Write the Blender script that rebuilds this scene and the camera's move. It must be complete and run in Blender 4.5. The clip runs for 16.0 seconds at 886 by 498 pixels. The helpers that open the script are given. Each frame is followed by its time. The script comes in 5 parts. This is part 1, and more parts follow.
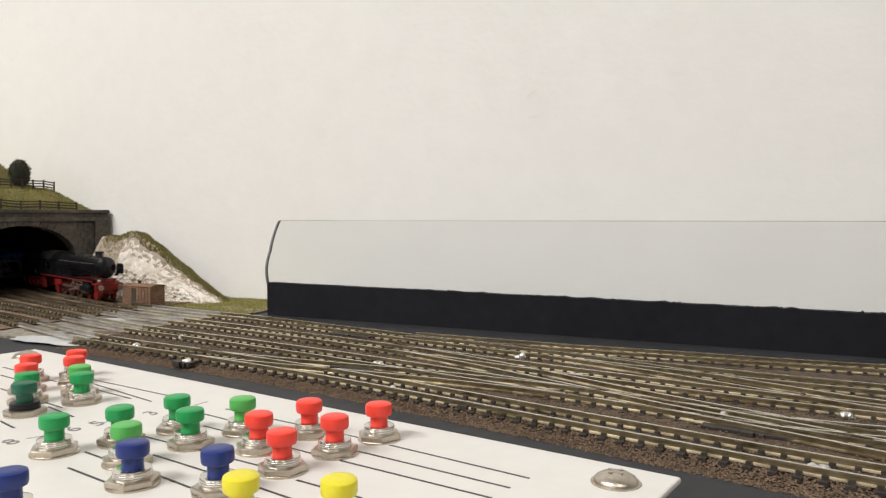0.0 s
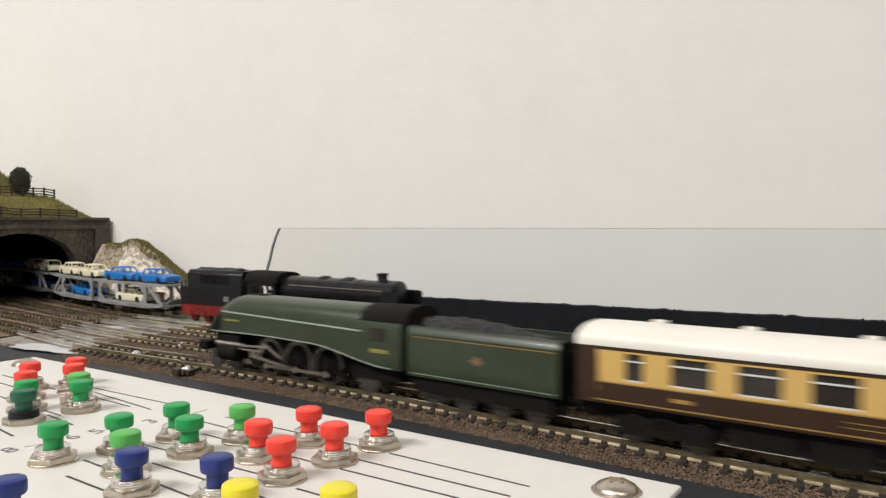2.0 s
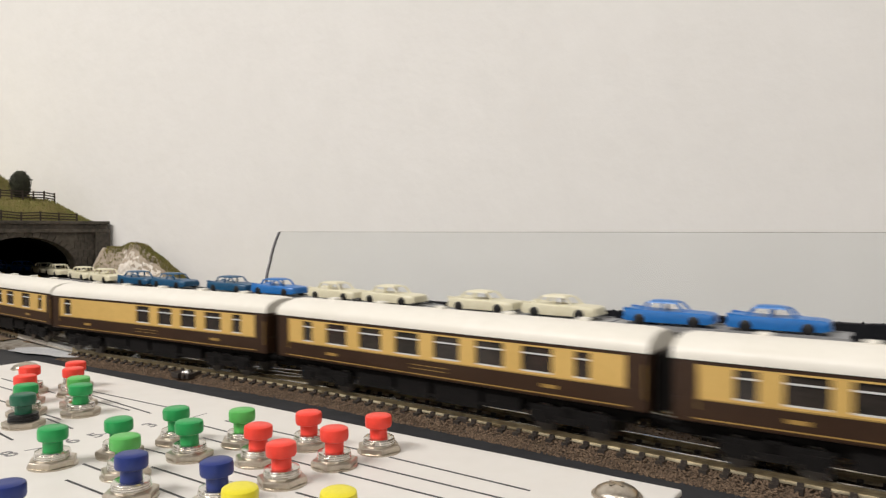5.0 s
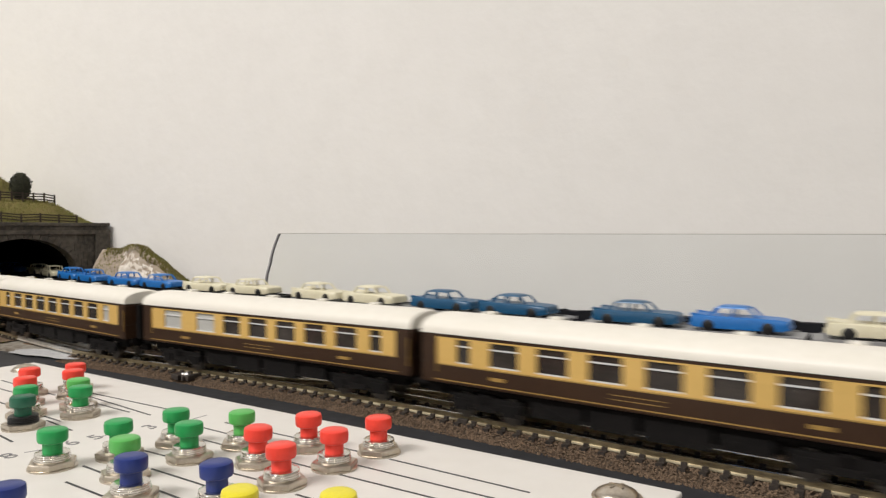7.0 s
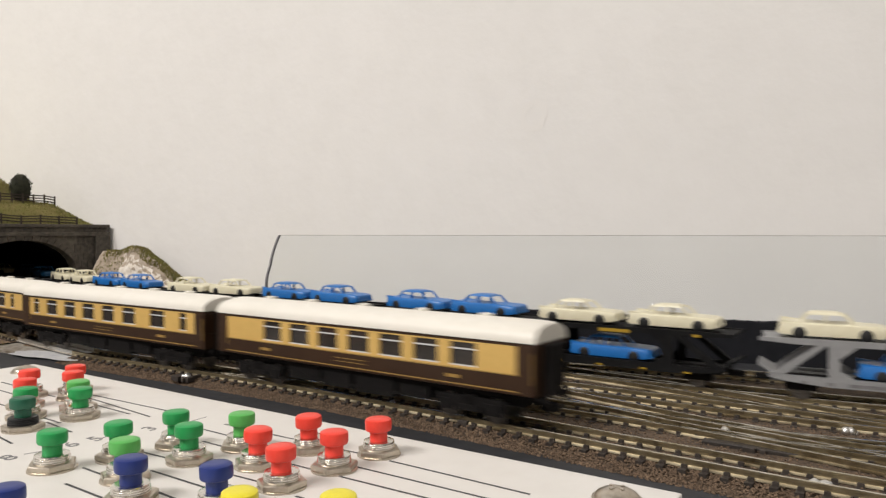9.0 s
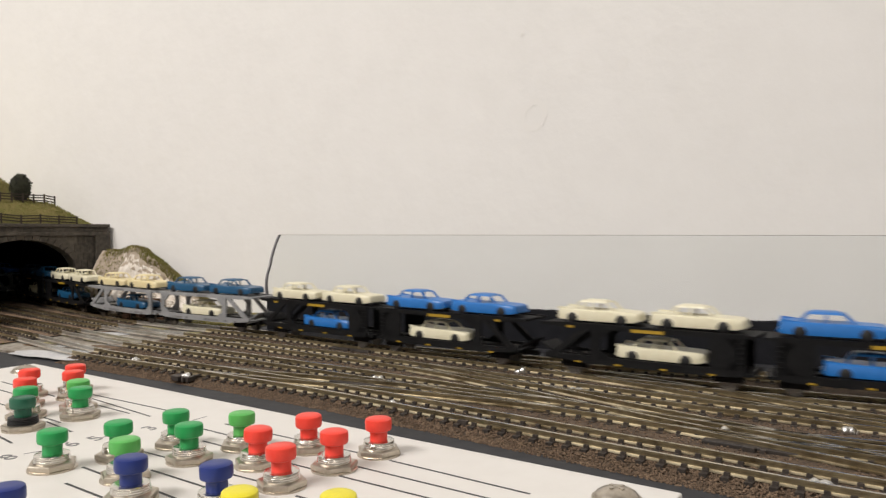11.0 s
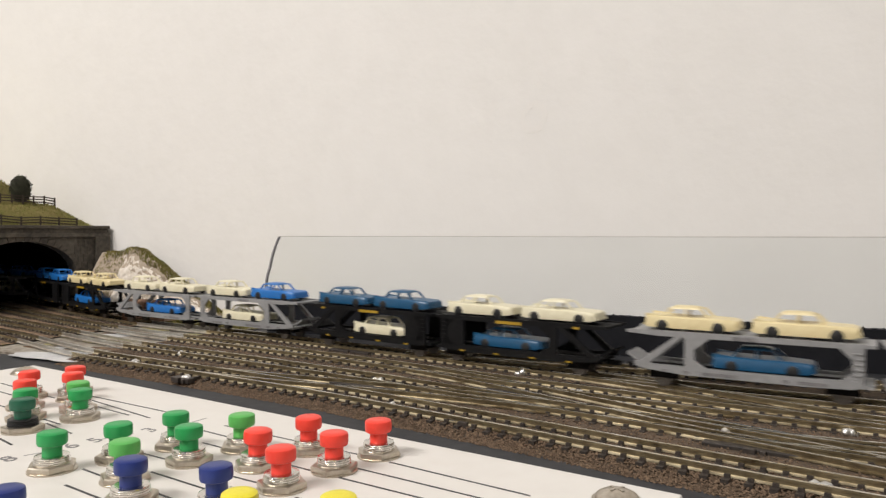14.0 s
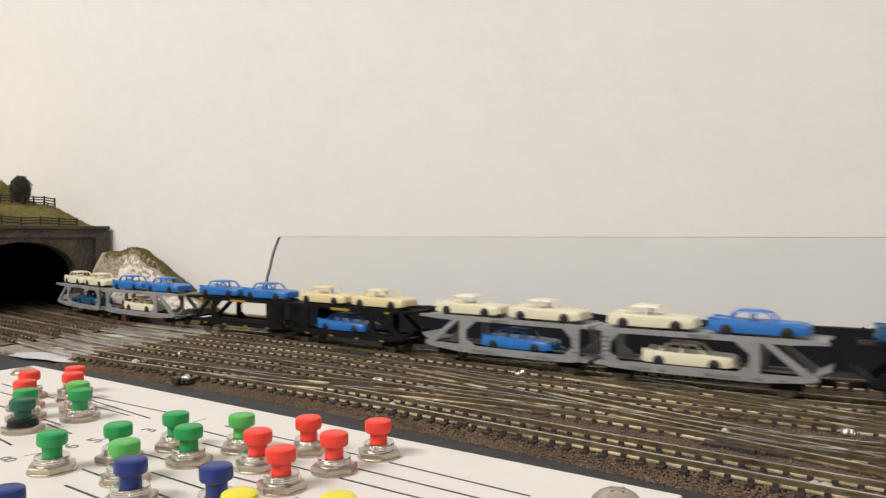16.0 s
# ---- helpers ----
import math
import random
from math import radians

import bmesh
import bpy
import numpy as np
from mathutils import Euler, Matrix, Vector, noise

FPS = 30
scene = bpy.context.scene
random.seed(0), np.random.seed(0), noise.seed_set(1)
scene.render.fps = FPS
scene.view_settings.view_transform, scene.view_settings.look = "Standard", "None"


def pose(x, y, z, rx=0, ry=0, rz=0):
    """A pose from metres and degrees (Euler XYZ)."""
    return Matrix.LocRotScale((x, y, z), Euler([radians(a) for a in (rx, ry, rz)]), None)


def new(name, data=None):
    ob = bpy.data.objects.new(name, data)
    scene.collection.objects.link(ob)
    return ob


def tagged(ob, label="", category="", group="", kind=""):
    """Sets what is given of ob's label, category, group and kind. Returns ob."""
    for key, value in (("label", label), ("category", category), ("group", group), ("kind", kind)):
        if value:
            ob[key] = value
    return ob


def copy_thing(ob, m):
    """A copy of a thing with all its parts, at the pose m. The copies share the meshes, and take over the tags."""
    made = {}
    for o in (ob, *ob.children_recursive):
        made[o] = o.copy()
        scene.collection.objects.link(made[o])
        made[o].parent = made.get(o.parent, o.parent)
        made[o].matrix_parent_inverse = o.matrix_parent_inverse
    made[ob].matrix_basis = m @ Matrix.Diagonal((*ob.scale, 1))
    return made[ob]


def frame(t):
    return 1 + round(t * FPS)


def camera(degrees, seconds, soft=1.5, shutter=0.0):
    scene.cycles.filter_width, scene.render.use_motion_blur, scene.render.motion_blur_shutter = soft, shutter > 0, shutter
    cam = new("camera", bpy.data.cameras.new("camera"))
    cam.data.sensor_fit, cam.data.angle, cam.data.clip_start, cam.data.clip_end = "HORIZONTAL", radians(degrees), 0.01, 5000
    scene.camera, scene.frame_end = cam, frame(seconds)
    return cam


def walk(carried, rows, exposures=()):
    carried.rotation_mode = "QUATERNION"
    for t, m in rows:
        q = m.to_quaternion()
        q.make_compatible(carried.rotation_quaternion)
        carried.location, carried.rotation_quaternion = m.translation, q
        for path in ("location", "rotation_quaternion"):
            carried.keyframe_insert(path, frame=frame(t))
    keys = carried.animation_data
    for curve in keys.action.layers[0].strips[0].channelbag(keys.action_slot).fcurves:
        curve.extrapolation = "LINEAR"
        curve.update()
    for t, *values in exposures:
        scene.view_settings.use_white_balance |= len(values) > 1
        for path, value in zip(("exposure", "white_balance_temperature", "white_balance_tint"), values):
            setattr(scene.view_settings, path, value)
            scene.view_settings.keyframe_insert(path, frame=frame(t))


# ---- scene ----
# ---- the camera: a telephone resting on the control panel, only its tilt drifts ----
EYE_Z = 0.053
FOCAL = 1300.0


def tilt(drift):
    return pose(0, 0, EYE_Z, 90 - math.degrees(math.atan((56 - drift) / FOCAL)), 0, 0)


cam = camera(2 * math.degrees(math.atan(784 / FOCAL)), 16.0, soft=1.3, shutter=0.5)
DRIFT = [(0, 0), (0.5, 3), (0.8, 8.5), (1.0, 11.5), (1.5, 12), (2, 13.5), (2.5, 13.5), (3, 14), (3.5, 17), (4, 18), (6.5, 22.7),
         (7, 23), (7.5, 24.5), (8, 25.5), (8.5, 25.5), (9, 25.8), (11.5, 24.5), (12, 22.7), (12.5, 25.3), (13, 26.5),
         (13.5, 27.7), (14, 28), (15, 28), (15.5, 28.5), (16, 28.5)]
walk(cam, [(t, tilt(d)) for t, d in DRIFT], exposures=[(0, 0.06, 6500, 10), (1.5, 0.06, 6480, 10), (3, -0.04, 6600, 11), (7, -0.04, 6620, 11), (9, -0.06, 6650, 12), (12, 0.0, 6680, 12), (16, 0.0, 6680, 12)])

# ---- light: a white room under two ceiling tubes ----
world = bpy.data.worlds.new("room_air")
scene.world = world
world.use_nodes = True
world.node_tree.nodes["Background"].inputs[0].default_value = (0.9, 0.95, 1.0, 1)
world.node_tree.nodes["Background"].inputs[1].default_value = 0.02


def ceiling_tube(x, y, power, turn):
    data = bpy.data.lights.new("tube_light", "AREA")
    data.shape, data.size, data.size_y = "RECTANGLE", 1.2, 0.25
    data.energy, data.color = power, (1.0, 0.978, 0.95)
    ob = new("tube_light", data)
    ob.matrix_world = pose(x, y, 1.52, 0, 0, turn)
    return ob


ceiling_tube(-1.3, -0.52, 53, -25)
ceiling_tube(0.45, -1.1, 11, -25)

# ---- helpers for shapes, in millimetres ----
MM = 0.001


class Shape:
    """Collects faces in millimetres."""

    def __init__(self):
        self.v, self.f, self.m = [], [], []
        self.slot = 0

    def add(self, verts, faces):
        n = len(self.v)
        self.v += [tuple(p) for p in verts]
        self.f += [tuple(n + i for i in q) for q in faces]
        self.m += [self.slot] * len(faces)
        return self

    def box(self, x0, x1, y0, y1, z0, z1):
        return self.add([(x, y, z) for z in (z0, z1) for y in (y0, y1) for x in (x0, x1)],
                        [(0, 2, 3, 1), (4, 5, 7, 6), (0, 1, 5, 4), (2, 6, 7, 3), (0, 4, 6, 2), (1, 3, 7, 5)])

    def bar(self, a, b, w, t):
        """A bar from a to b in a plane of constant y, w high and t thick."""
        a, b = Vector(a), Vector(b)
        d = (b - a).normalized()
        n = Vector((-d.z, 0, d.x)) * (w / 2)
        s = Vector((0, t / 2, 0))
        q = [a - n, b - n, b + n, a + n]
        return self.add([p - s for p in q] + [p + s for p in q],
                        [(0, 1, 2, 3), (7, 6, 5, 4), (0, 4, 5, 1), (1, 5, 6, 2), (2, 6, 7, 3), (3, 7, 4, 0)])

    def lathe(self, centre, axis, rings, seg=16):
        """Rings of (distance along axis, radius)."""
        c, w = Vector(centre), Vector(axis).normalized()
        u = w.orthogonal().normalized()
        s = w.cross(u)
        vs = [c + w * h + (u * math.cos(2 * math.pi * k / seg) + s * math.sin(2 * math.pi * k / seg)) * r
              for h, r in rings for k in range(seg)]
        fs = [(i * seg + k, i * seg + (k + 1) % seg, (i + 1) * seg + (k + 1) % seg, (i + 1) * seg + k)
              for i in range(len(rings) - 1) for k in range(seg)]
        fs += [tuple(range(seg - 1, -1, -1)), tuple((len(rings) - 1) * seg + k for k in range(seg))]
        return self.add(vs, fs)

    def loft(self, sections, caps=True):
        """Closed sections, each a list of points of equal count."""
        n = len(sections[0])
        vs = [p for s in sections for p in s]
        fs = [(i * n + k, i * n + (k + 1) % n, (i + 1) * n + (k + 1) % n, (i + 1) * n + k)
              for i in range(len(sections) - 1) for k in range(n)]
        if caps:
            fs += [tuple(range(n - 1, -1, -1)), tuple((len(sections) - 1) * n + k for k in range(n))]
        return self.add(vs, fs)

    def extrude(self, outline, y0, y1):
        """An outline of (x, z) made thick from y0 to y1."""
        return self.loft([[(x, y, z) for x, z in outline] for y in (y0, y1)])

    def sheet(self, nu, nv, fn):
        vs = [fn(i / nu, j / nv) for j in range(nv + 1) for i in range(nu + 1)]
        return self.add(vs, [(j * (nu + 1) + i, j * (nu + 1) + i + 1, (j + 1) * (nu + 1) + i + 1, (j + 1) * (nu + 1) + i)
                             for j in range(nv) for i in range(nu)])

    def mesh(self, name, mats, smooth=0):
        me = bpy.data.meshes.new(name)
        me.from_pydata([(x * MM, y * MM, z * MM) for x, y, z in self.v], [], self.f)
        for m in (mats if isinstance(mats, (list, tuple)) else [mats]):
            me.materials.append(m)
        me.polygons.foreach_set("material_index", self.m)
        bm = bmesh.new()
        bm.from_mesh(me)
        bmesh.ops.recalc_face_normals(bm, faces=bm.faces)
        bm.to_mesh(me)
        bm.free()
        if smooth:
            me.polygons.foreach_set("use_smooth", [True] * len(me.polygons))
            me.set_sharp_from_angle(angle=radians(smooth))
        me.update()
        return me


def part(name, shape, mats, parent=None, label="", smooth=0, bevel=0.0, at=None):
    """Links a shape as one mesh object under a thing or part."""
    ob = new(name, shape.mesh(name, mats, smooth) if isinstance(shape, Shape) else shape)
    if parent is not None:
        ob.parent = parent
    if at is not None:
        ob.matrix_basis = at
    if bevel:
        b = ob.modifiers.new("worn_edge", "BEVEL")
        b.width, b.segments, b.limit_method = bevel * MM, 2, "ANGLE"
    return tagged(ob, label)


def thing(name, label, category, group="", kind="", at=None):
    ob = new(name)
    ob.empty_display_size = 0.01
    if at is not None:
        ob.matrix_basis = at
    return tagged(ob, label, category, group, kind)


def place(x, y, z=0.0, turn=0.0):
    """A pose from millimetres and degrees."""
    return pose(x * MM, y * MM, z * MM, 0, 0, turn)


# ---- materials ----
def material(name, colour, rough=0.6, metal=0.0, second=None, scale=60.0, mix=0.5, bump=0.0, bump_scale=0.0, fine=0.0, spread=0.0, coat=0.0, gloss=0.5):
    """Two colours mixed by noise at two sizes, with relief; scale is per metre. spread: how far single pieces differ in brightness."""
    m = bpy.data.materials.new(name)
    m.use_nodes = True
    nt = m.node_tree
    b = nt.nodes["Principled BSDF"]
    b.inputs["Roughness"].default_value, b.inputs["Metallic"].default_value = rough, metal
    b.inputs["Specular IOR Level"].default_value = gloss
    b.inputs["Coat Weight"].default_value = coat
    tc = nt.nodes.new("ShaderNodeTexCoord")
    big = nt.nodes.new("ShaderNodeTexNoise")
    big.inputs["Scale"].default_value, big.inputs["Detail"].default_value = scale, 6
    small = nt.nodes.new("ShaderNodeTexNoise")
    small.inputs["Scale"].default_value, small.inputs["Detail"].default_value = scale * 9, 4
    add = nt.nodes.new("ShaderNodeMath")
    add.operation = "ADD"
    ramp = nt.nodes.new("ShaderNodeMapRange")
    ramp.inputs[1].default_value, ramp.inputs[2].default_value = 1.0 - mix * 0.5, 1.0 + mix * 0.5
    col = nt.nodes.new("ShaderNodeMix")
    col.data_type = "RGBA"
    col.inputs[6].default_value = (*colour, 1)
    col.inputs[7].default_value = (*(second or [c * 0.8 for c in colour]), 1)
    for tex in (big, small):
        nt.links.new(tc.outputs["Object"], tex.inputs["Vector"])
    nt.links.new(big.outputs[0], add.inputs[0])
    nt.links.new(small.outputs[0], add.inputs[1])
    nt.links.new(add.outputs[0], ramp.inputs[0])
    nt.links.new(ramp.outputs[0], col.inputs[0])
    out = col.outputs[2]
    if spread:
        info = nt.nodes.new("ShaderNodeObjectInfo")
        geo = nt.nodes.new("ShaderNodeNewGeometry")
        both = nt.nodes.new("ShaderNodeMath")
        both.operation = "ADD"
        rng = nt.nodes.new("ShaderNodeMapRange")
        rng.inputs[2].default_value = 2.0
        rng.inputs[3].default_value, rng.inputs[4].default_value = 1 - spread, 1 + spread
        hsv = nt.nodes.new("ShaderNodeHueSaturation")
        nt.links.new(info.outputs["Random"], both.inputs[0])
        nt.links.new(geo.outputs["Random Per Island"], both.inputs[1])
        nt.links.new(both.outputs[0], rng.inputs[0])
        nt.links.new(rng.outputs[0], hsv.inputs["Value"])
        nt.links.new(out, hsv.inputs["Color"])
        out = hsv.outputs[0]
    nt.links.new(out, b.inputs["Base Color"])
    if bump:
        tex = nt.nodes.new("ShaderNodeTexNoise")
        tex.inputs["Scale"].default_value, tex.inputs["Detail"].default_value = bump_scale or scale * 6, 5
        bp = nt.nodes.new("ShaderNodeBump")
        bp.inputs["Strength"].default_value, bp.inputs["Distance"].default_value = bump, fine or 0.0005
        nt.links.new(tc.outputs["Object"], tex.inputs["Vector"])
        nt.links.new(tex.outputs[0], bp.inputs["Height"])
        nt.links.new(bp.outputs[0], b.inputs["Normal"])
    return m


WALL = material("wall_paint", (0.845, 0.828, 0.80), 0.75, second=(0.80, 0.782, 0.752), scale=7, mix=0.8, bump=0.4, bump_scale=110, fine=0.0007)
SMUDGE = material("wall_smudge", (0.815, 0.795, 0.762), 0.8, second=(0.83, 0.81, 0.778), scale=90, mix=0.6)
CEIL = material("ceiling_paint", (0.8, 0.79, 0.77), 0.9, scale=3)
CARPET = material("carpet", (0.16, 0.15, 0.14), 0.95, scale=40, bump=0.5)
BLACK_BOARD = material("black_painted_board", (0.022, 0.023, 0.026), 0.65, second=(0.035, 0.036, 0.04), scale=25, mix=0.6, bump=0.25, bump_scale=300, gloss=0.35)
BLACK_STRIP = material("black_foam_strip", (0.006, 0.0065, 0.009), 0.85, second=(0.012, 0.0125, 0.016), scale=18, mix=0.7, bump=0.3, bump_scale=500, gloss=0.25)
PANEL_WHITE = material("white_panel_card", (0.72, 0.70, 0.665), 0.5, second=(0.66, 0.635, 0.595), scale=16, mix=0.8, bump=0.06, bump_scale=500)
INK = material("black_ink", (0.03, 0.03, 0.035), 0.5, scale=300)
INK_FAINT = material("faded_ink", (0.10, 0.10, 0.11), 0.5, second=(0.25, 0.24, 0.24), scale=400)
RAIL = material("nickel_rail", (0.46, 0.38, 0.235), 0.36, 0.8, second=(0.15, 0.113, 0.064), scale=36, mix=0.7, bump=0.12, bump_scale=900)
RAIL_TOP = material("polished_rail_head", (0.94, 0.89, 0.79), 0.2, 1.0, second=(0.62, 0.55, 0.43), scale=30, mix=0.6)
# rail foot: lamp glints between the sleepers are painted as pale patches
RAIL_FOOT_GLINT = material("rail_foot_painted_glint", (0.95, 0.84, 0.60), 0.22, 0.55, second=(0.17, 0.13, 0.075), scale=13, mix=0.32)
BARE_RAIL = material("bare_grey_rail", (0.74, 0.73, 0.70), 0.3, 0.85, second=(0.42, 0.40, 0.36), scale=90, mix=0.8)
SLEEPER = material("dark_plastic_sleeper", (0.020, 0.016, 0.014), 0.6, second=(0.05, 0.038, 0.03), scale=120, mix=0.8, spread=0.35)
BALLAST = material("brown_ballast", (0.235, 0.160, 0.103), 0.95, second=(0.12, 0.078, 0.05), scale=300, mix=0.5, spread=0.5, bump=0.5, bump_scale=900)
BALLAST_BED = material("packed_ballast_fines", (0.125, 0.085, 0.055), 0.95, second=(0.045, 0.032, 0.022), scale=160, mix=0.5, bump=0.8, bump_scale=700, fine=0.001)
EARTH = material("earth_scatter", (0.26, 0.17, 0.10), 0.95, second=(0.095, 0.065, 0.045), scale=45, mix=0.5, bump=0.8, bump_scale=900, fine=0.001)
SOLDER = material("solder_blob", (0.8, 0.79, 0.77), 0.36, 1.0, scale=500, bump=0.3, bump_scale=1500)
JOINT_GREY = material("grey_filler_board", (0.40, 0.37, 0.32), 0.5, second=(0.14, 0.11, 0.08), scale=55, mix=0.45, bump=0.2)
JOINT_WHITE = material("white_smeared_filler", (0.72, 0.72, 0.71), 0.35, second=(0.45, 0.46, 0.48), scale=70, mix=0.7)
JOINT_YELLOW = material("yellowed_filler", (0.45, 0.40, 0.20), 0.5, second=(0.30, 0.27, 0.16), scale=90, mix=0.6)
STONE = material("weathered_stone", (0.135, 0.115, 0.09), 0.85, second=(0.05, 0.043, 0.036), scale=40, mix=0.55, bump=0.8, bump_scale=420, spread=0.2)
# near-black lining: the darkness inside the tunnel is put into its colour
LINING_SHADE = material("shade_black_lining", (0.006, 0.0055, 0.005), 0.95, scale=90, gloss=0.1)
GRASS_BASE = material("grass_mat", (0.19, 0.19, 0.045), 0.95, second=(0.27, 0.21, 0.085), scale=35, mix=0.6, bump=0.9, bump_scale=1100, fine=0.001)
GRASS = material("grass_fibre", (0.21, 0.22, 0.05), 0.9, second=(0.30, 0.245, 0.09), scale=60, mix=0.6, spread=0.4)
ROCK = material("plaster_rock", (0.86, 0.82, 0.76), 0.8, second=(0.50, 0.42, 0.33), scale=34, mix=0.7, bump=0.5, bump_scale=200, fine=0.0008)
ROCK_DIRTY = material("mossy_rock", (0.24, 0.19, 0.13), 0.9, second=(0.46, 0.385, 0.31), scale=36, mix=0.9, bump=0.6, bump_scale=260, fine=0.0008)
FENCE_WOOD = material("dark_fence_wood", (0.055, 0.042, 0.03), 0.85, scale=200)
BUSH = material("dark_clump_foliage", (0.040, 0.042, 0.022), 0.95, second=(0.02, 0.02, 0.012), scale=200, spread=0.4)
RUST = material("rusty_brown_paint", (0.26, 0.145, 0.085), 0.8, second=(0.09, 0.048, 0.03), scale=90, mix=0.6, bump=0.3)
CHROME = material("plated_metal", (0.78, 0.76, 0.73), 0.2, 1.0, second=(0.66, 0.63, 0.58), scale=150, bump=0.1, bump_scale=900)
NUT_METAL = material("dull_nickel_nut", (0.62, 0.57, 0.50), 0.33, 1.0, second=(0.45, 0.39, 0.31), scale=120, mix=0.7, bump=0.2, bump_scale=700)
BLACK_PLASTIC = material("black_plastic", (0.012, 0.012, 0.013), 0.4, scale=200, bump=0.1)


def plastic(name, colour):
    m = material(name, colour, 0.38, second=[c * 0.86 for c in colour], scale=120, mix=0.7, bump=0.06, bump_scale=800)
    m.node_tree.nodes["Principled BSDF"].inputs["Subsurface Weight"].default_value = 0.12
    m.node_tree.nodes["Principled BSDF"].inputs["Subsurface Radius"].default_value = (0.0012, 0.001, 0.0008)
    return m


CAP_RED = plastic("red_cap", (0.90, 0.062, 0.038))
CAP_GREEN = plastic("green_cap", (0.012, 0.33, 0.085))
CAP_LIGHT = plastic("light_green_cap", (0.10, 0.46, 0.10))
CAP_DARK = plastic("dark_green_cap", (0.008, 0.11, 0.06))
CAP_BLUE = plastic("blue_cap", (0.010, 0.030, 0.19))
CAP_YELLOW = plastic("yellow_cap", (0.80, 0.70, 0.03))
LOCO_GREEN = material("weathered_green_paint", (0.030, 0.046, 0.022), 0.36, second=(0.017, 0.026, 0.014), scale=40, mix=0.7, bump=0.06, coat=0.15)
SILVER_LINE = material("pale_lining", (0.30, 0.34, 0.29), 0.35, second=(0.3, 0.34, 0.3), scale=200)
LOCO_BLACK = material("satin_black_paint", (0.006, 0.006, 0.008), 0.27, second=(0.011, 0.011, 0.012), scale=80, bump=0.08, gloss=0.45)
MATT_BLACK = material("matt_black_paint", (0.0055, 0.005, 0.005), 0.8, second=(0.011, 0.0095, 0.009), scale=110, bump=0.3, gloss=0.15)
COAL = material("coal", (0.012, 0.012, 0.013), 0.5, scale=400, bump=1.0, bump_scale=700, fine=0.0015)
LOCO_RED = material("red_chassis_paint", (0.27, 0.016, 0.012), 0.45, second=(0.10, 0.007, 0.006), scale=160, mix=0.6)
STEEL = material("worn_steel", (0.58, 0.53, 0.46), 0.38, 0.9, second=(0.36, 0.31, 0.25), scale=200)
TYRE = material("dark_steel_tyre", (0.20, 0.18, 0.16), 0.4, 0.9, scale=200)
CREAM = material("cream_coach_paint", (0.66, 0.43, 0.135), 0.42, second=(0.60, 0.385, 0.115), scale=70, gloss=0.35)
UMBER = material("umber_coach_paint", (0.043, 0.0205, 0.010), 0.42, second=(0.034, 0.016, 0.008), scale=70, gloss=0.3)
GOLD = material("gold_lining", (0.40, 0.24, 0.06), 0.45, scale=300)
ROOF_WHITE = material("white_coach_roof", (0.78, 0.75, 0.68), 0.45, second=(0.72, 0.69, 0.61), scale=45, mix=0.7, bump=0.08, bump_scale=300)
GLASS_DARK = material("tinted_window", (0.022, 0.019, 0.017), 0.16, second=(0.048, 0.038, 0.032), scale=160, mix=0.5, gloss=0.3)
GLASS_FROST = material("frosted_window", (0.50, 0.50, 0.47), 0.3, second=(0.40, 0.40, 0.38), scale=130, mix=0.6)
WHITE_BAR = material("white_window_bar", (0.72, 0.72, 0.72), 0.4, scale=200)
CRIMSON = material("crimson_crest", (0.20, 0.05, 0.035), 0.5, second=(0.26, 0.19, 0.10), scale=800)
NAMEPLATE = material("yellow_numbers", (0.26, 0.25, 0.05), 0.5, scale=300)
WAGON_GREY = material("grey_plastic_wagon", (0.29, 0.292, 0.295), 0.48, second=(0.235, 0.237, 0.24), scale=80, bump=0.06)
WAGON_BLACK = material("black_plastic_wagon", (0.0045, 0.0045, 0.005), 0.6, second=(0.009, 0.009, 0.0095), scale=80, bump=0.06, gloss=0.15)
WARN_YELLOW = material("yellow_marking", (0.42, 0.26, 0.015), 0.5, scale=300)
CAR_CREAM = material("ivory_plastic", (0.74, 0.70, 0.53), 0.4, second=(0.68, 0.63, 0.45), scale=60, bump=0.04)
CAR_YELLOW = material("yellowed_ivory_plastic", (0.74, 0.64, 0.38), 0.4, second=(0.68, 0.57, 0.32), scale=60, bump=0.04)
CAR_BLUE = material("bright_blue_plastic", (0.016, 0.165, 0.50), 0.35, second=(0.013, 0.14, 0.43), scale=60, bump=0.04)
CAR_TEAL = material("teal_blue_plastic", (0.010, 0.085, 0.185), 0.35, second=(0.008, 0.072, 0.16), scale=60, bump=0.04)


def clear_material():
    m = bpy.data.materials.new("clear_plastic_sheet")
    m.use_nodes = True
    nt = m.node_tree
    b = nt.nodes["Principled BSDF"]
    b.inputs["Base Color"].default_value = (0.90, 0.915, 0.915, 1)
    b.inputs["Roughness"].default_value, b.inputs["IOR"].default_value = 0.12, 1.03
    b.inputs["Transmission Weight"].default_value = 1.0
    return m


CLEAR = clear_material()


# ---- the plan: two running lines between which the others lie; millimetres ----
ALONG = Vector((0.905, -0.426))          # direction of the room's back wall
ACROSS = Vector((0.426, 0.905))          # from the camera towards that wall
STRIP_AT, WALL_AT, BOARD_Z = 342.7, 402.0, -4.0


def lay(q, n):
    """A point from its distance along the wall and towards it."""
    return ALONG * q + ACROSS * n


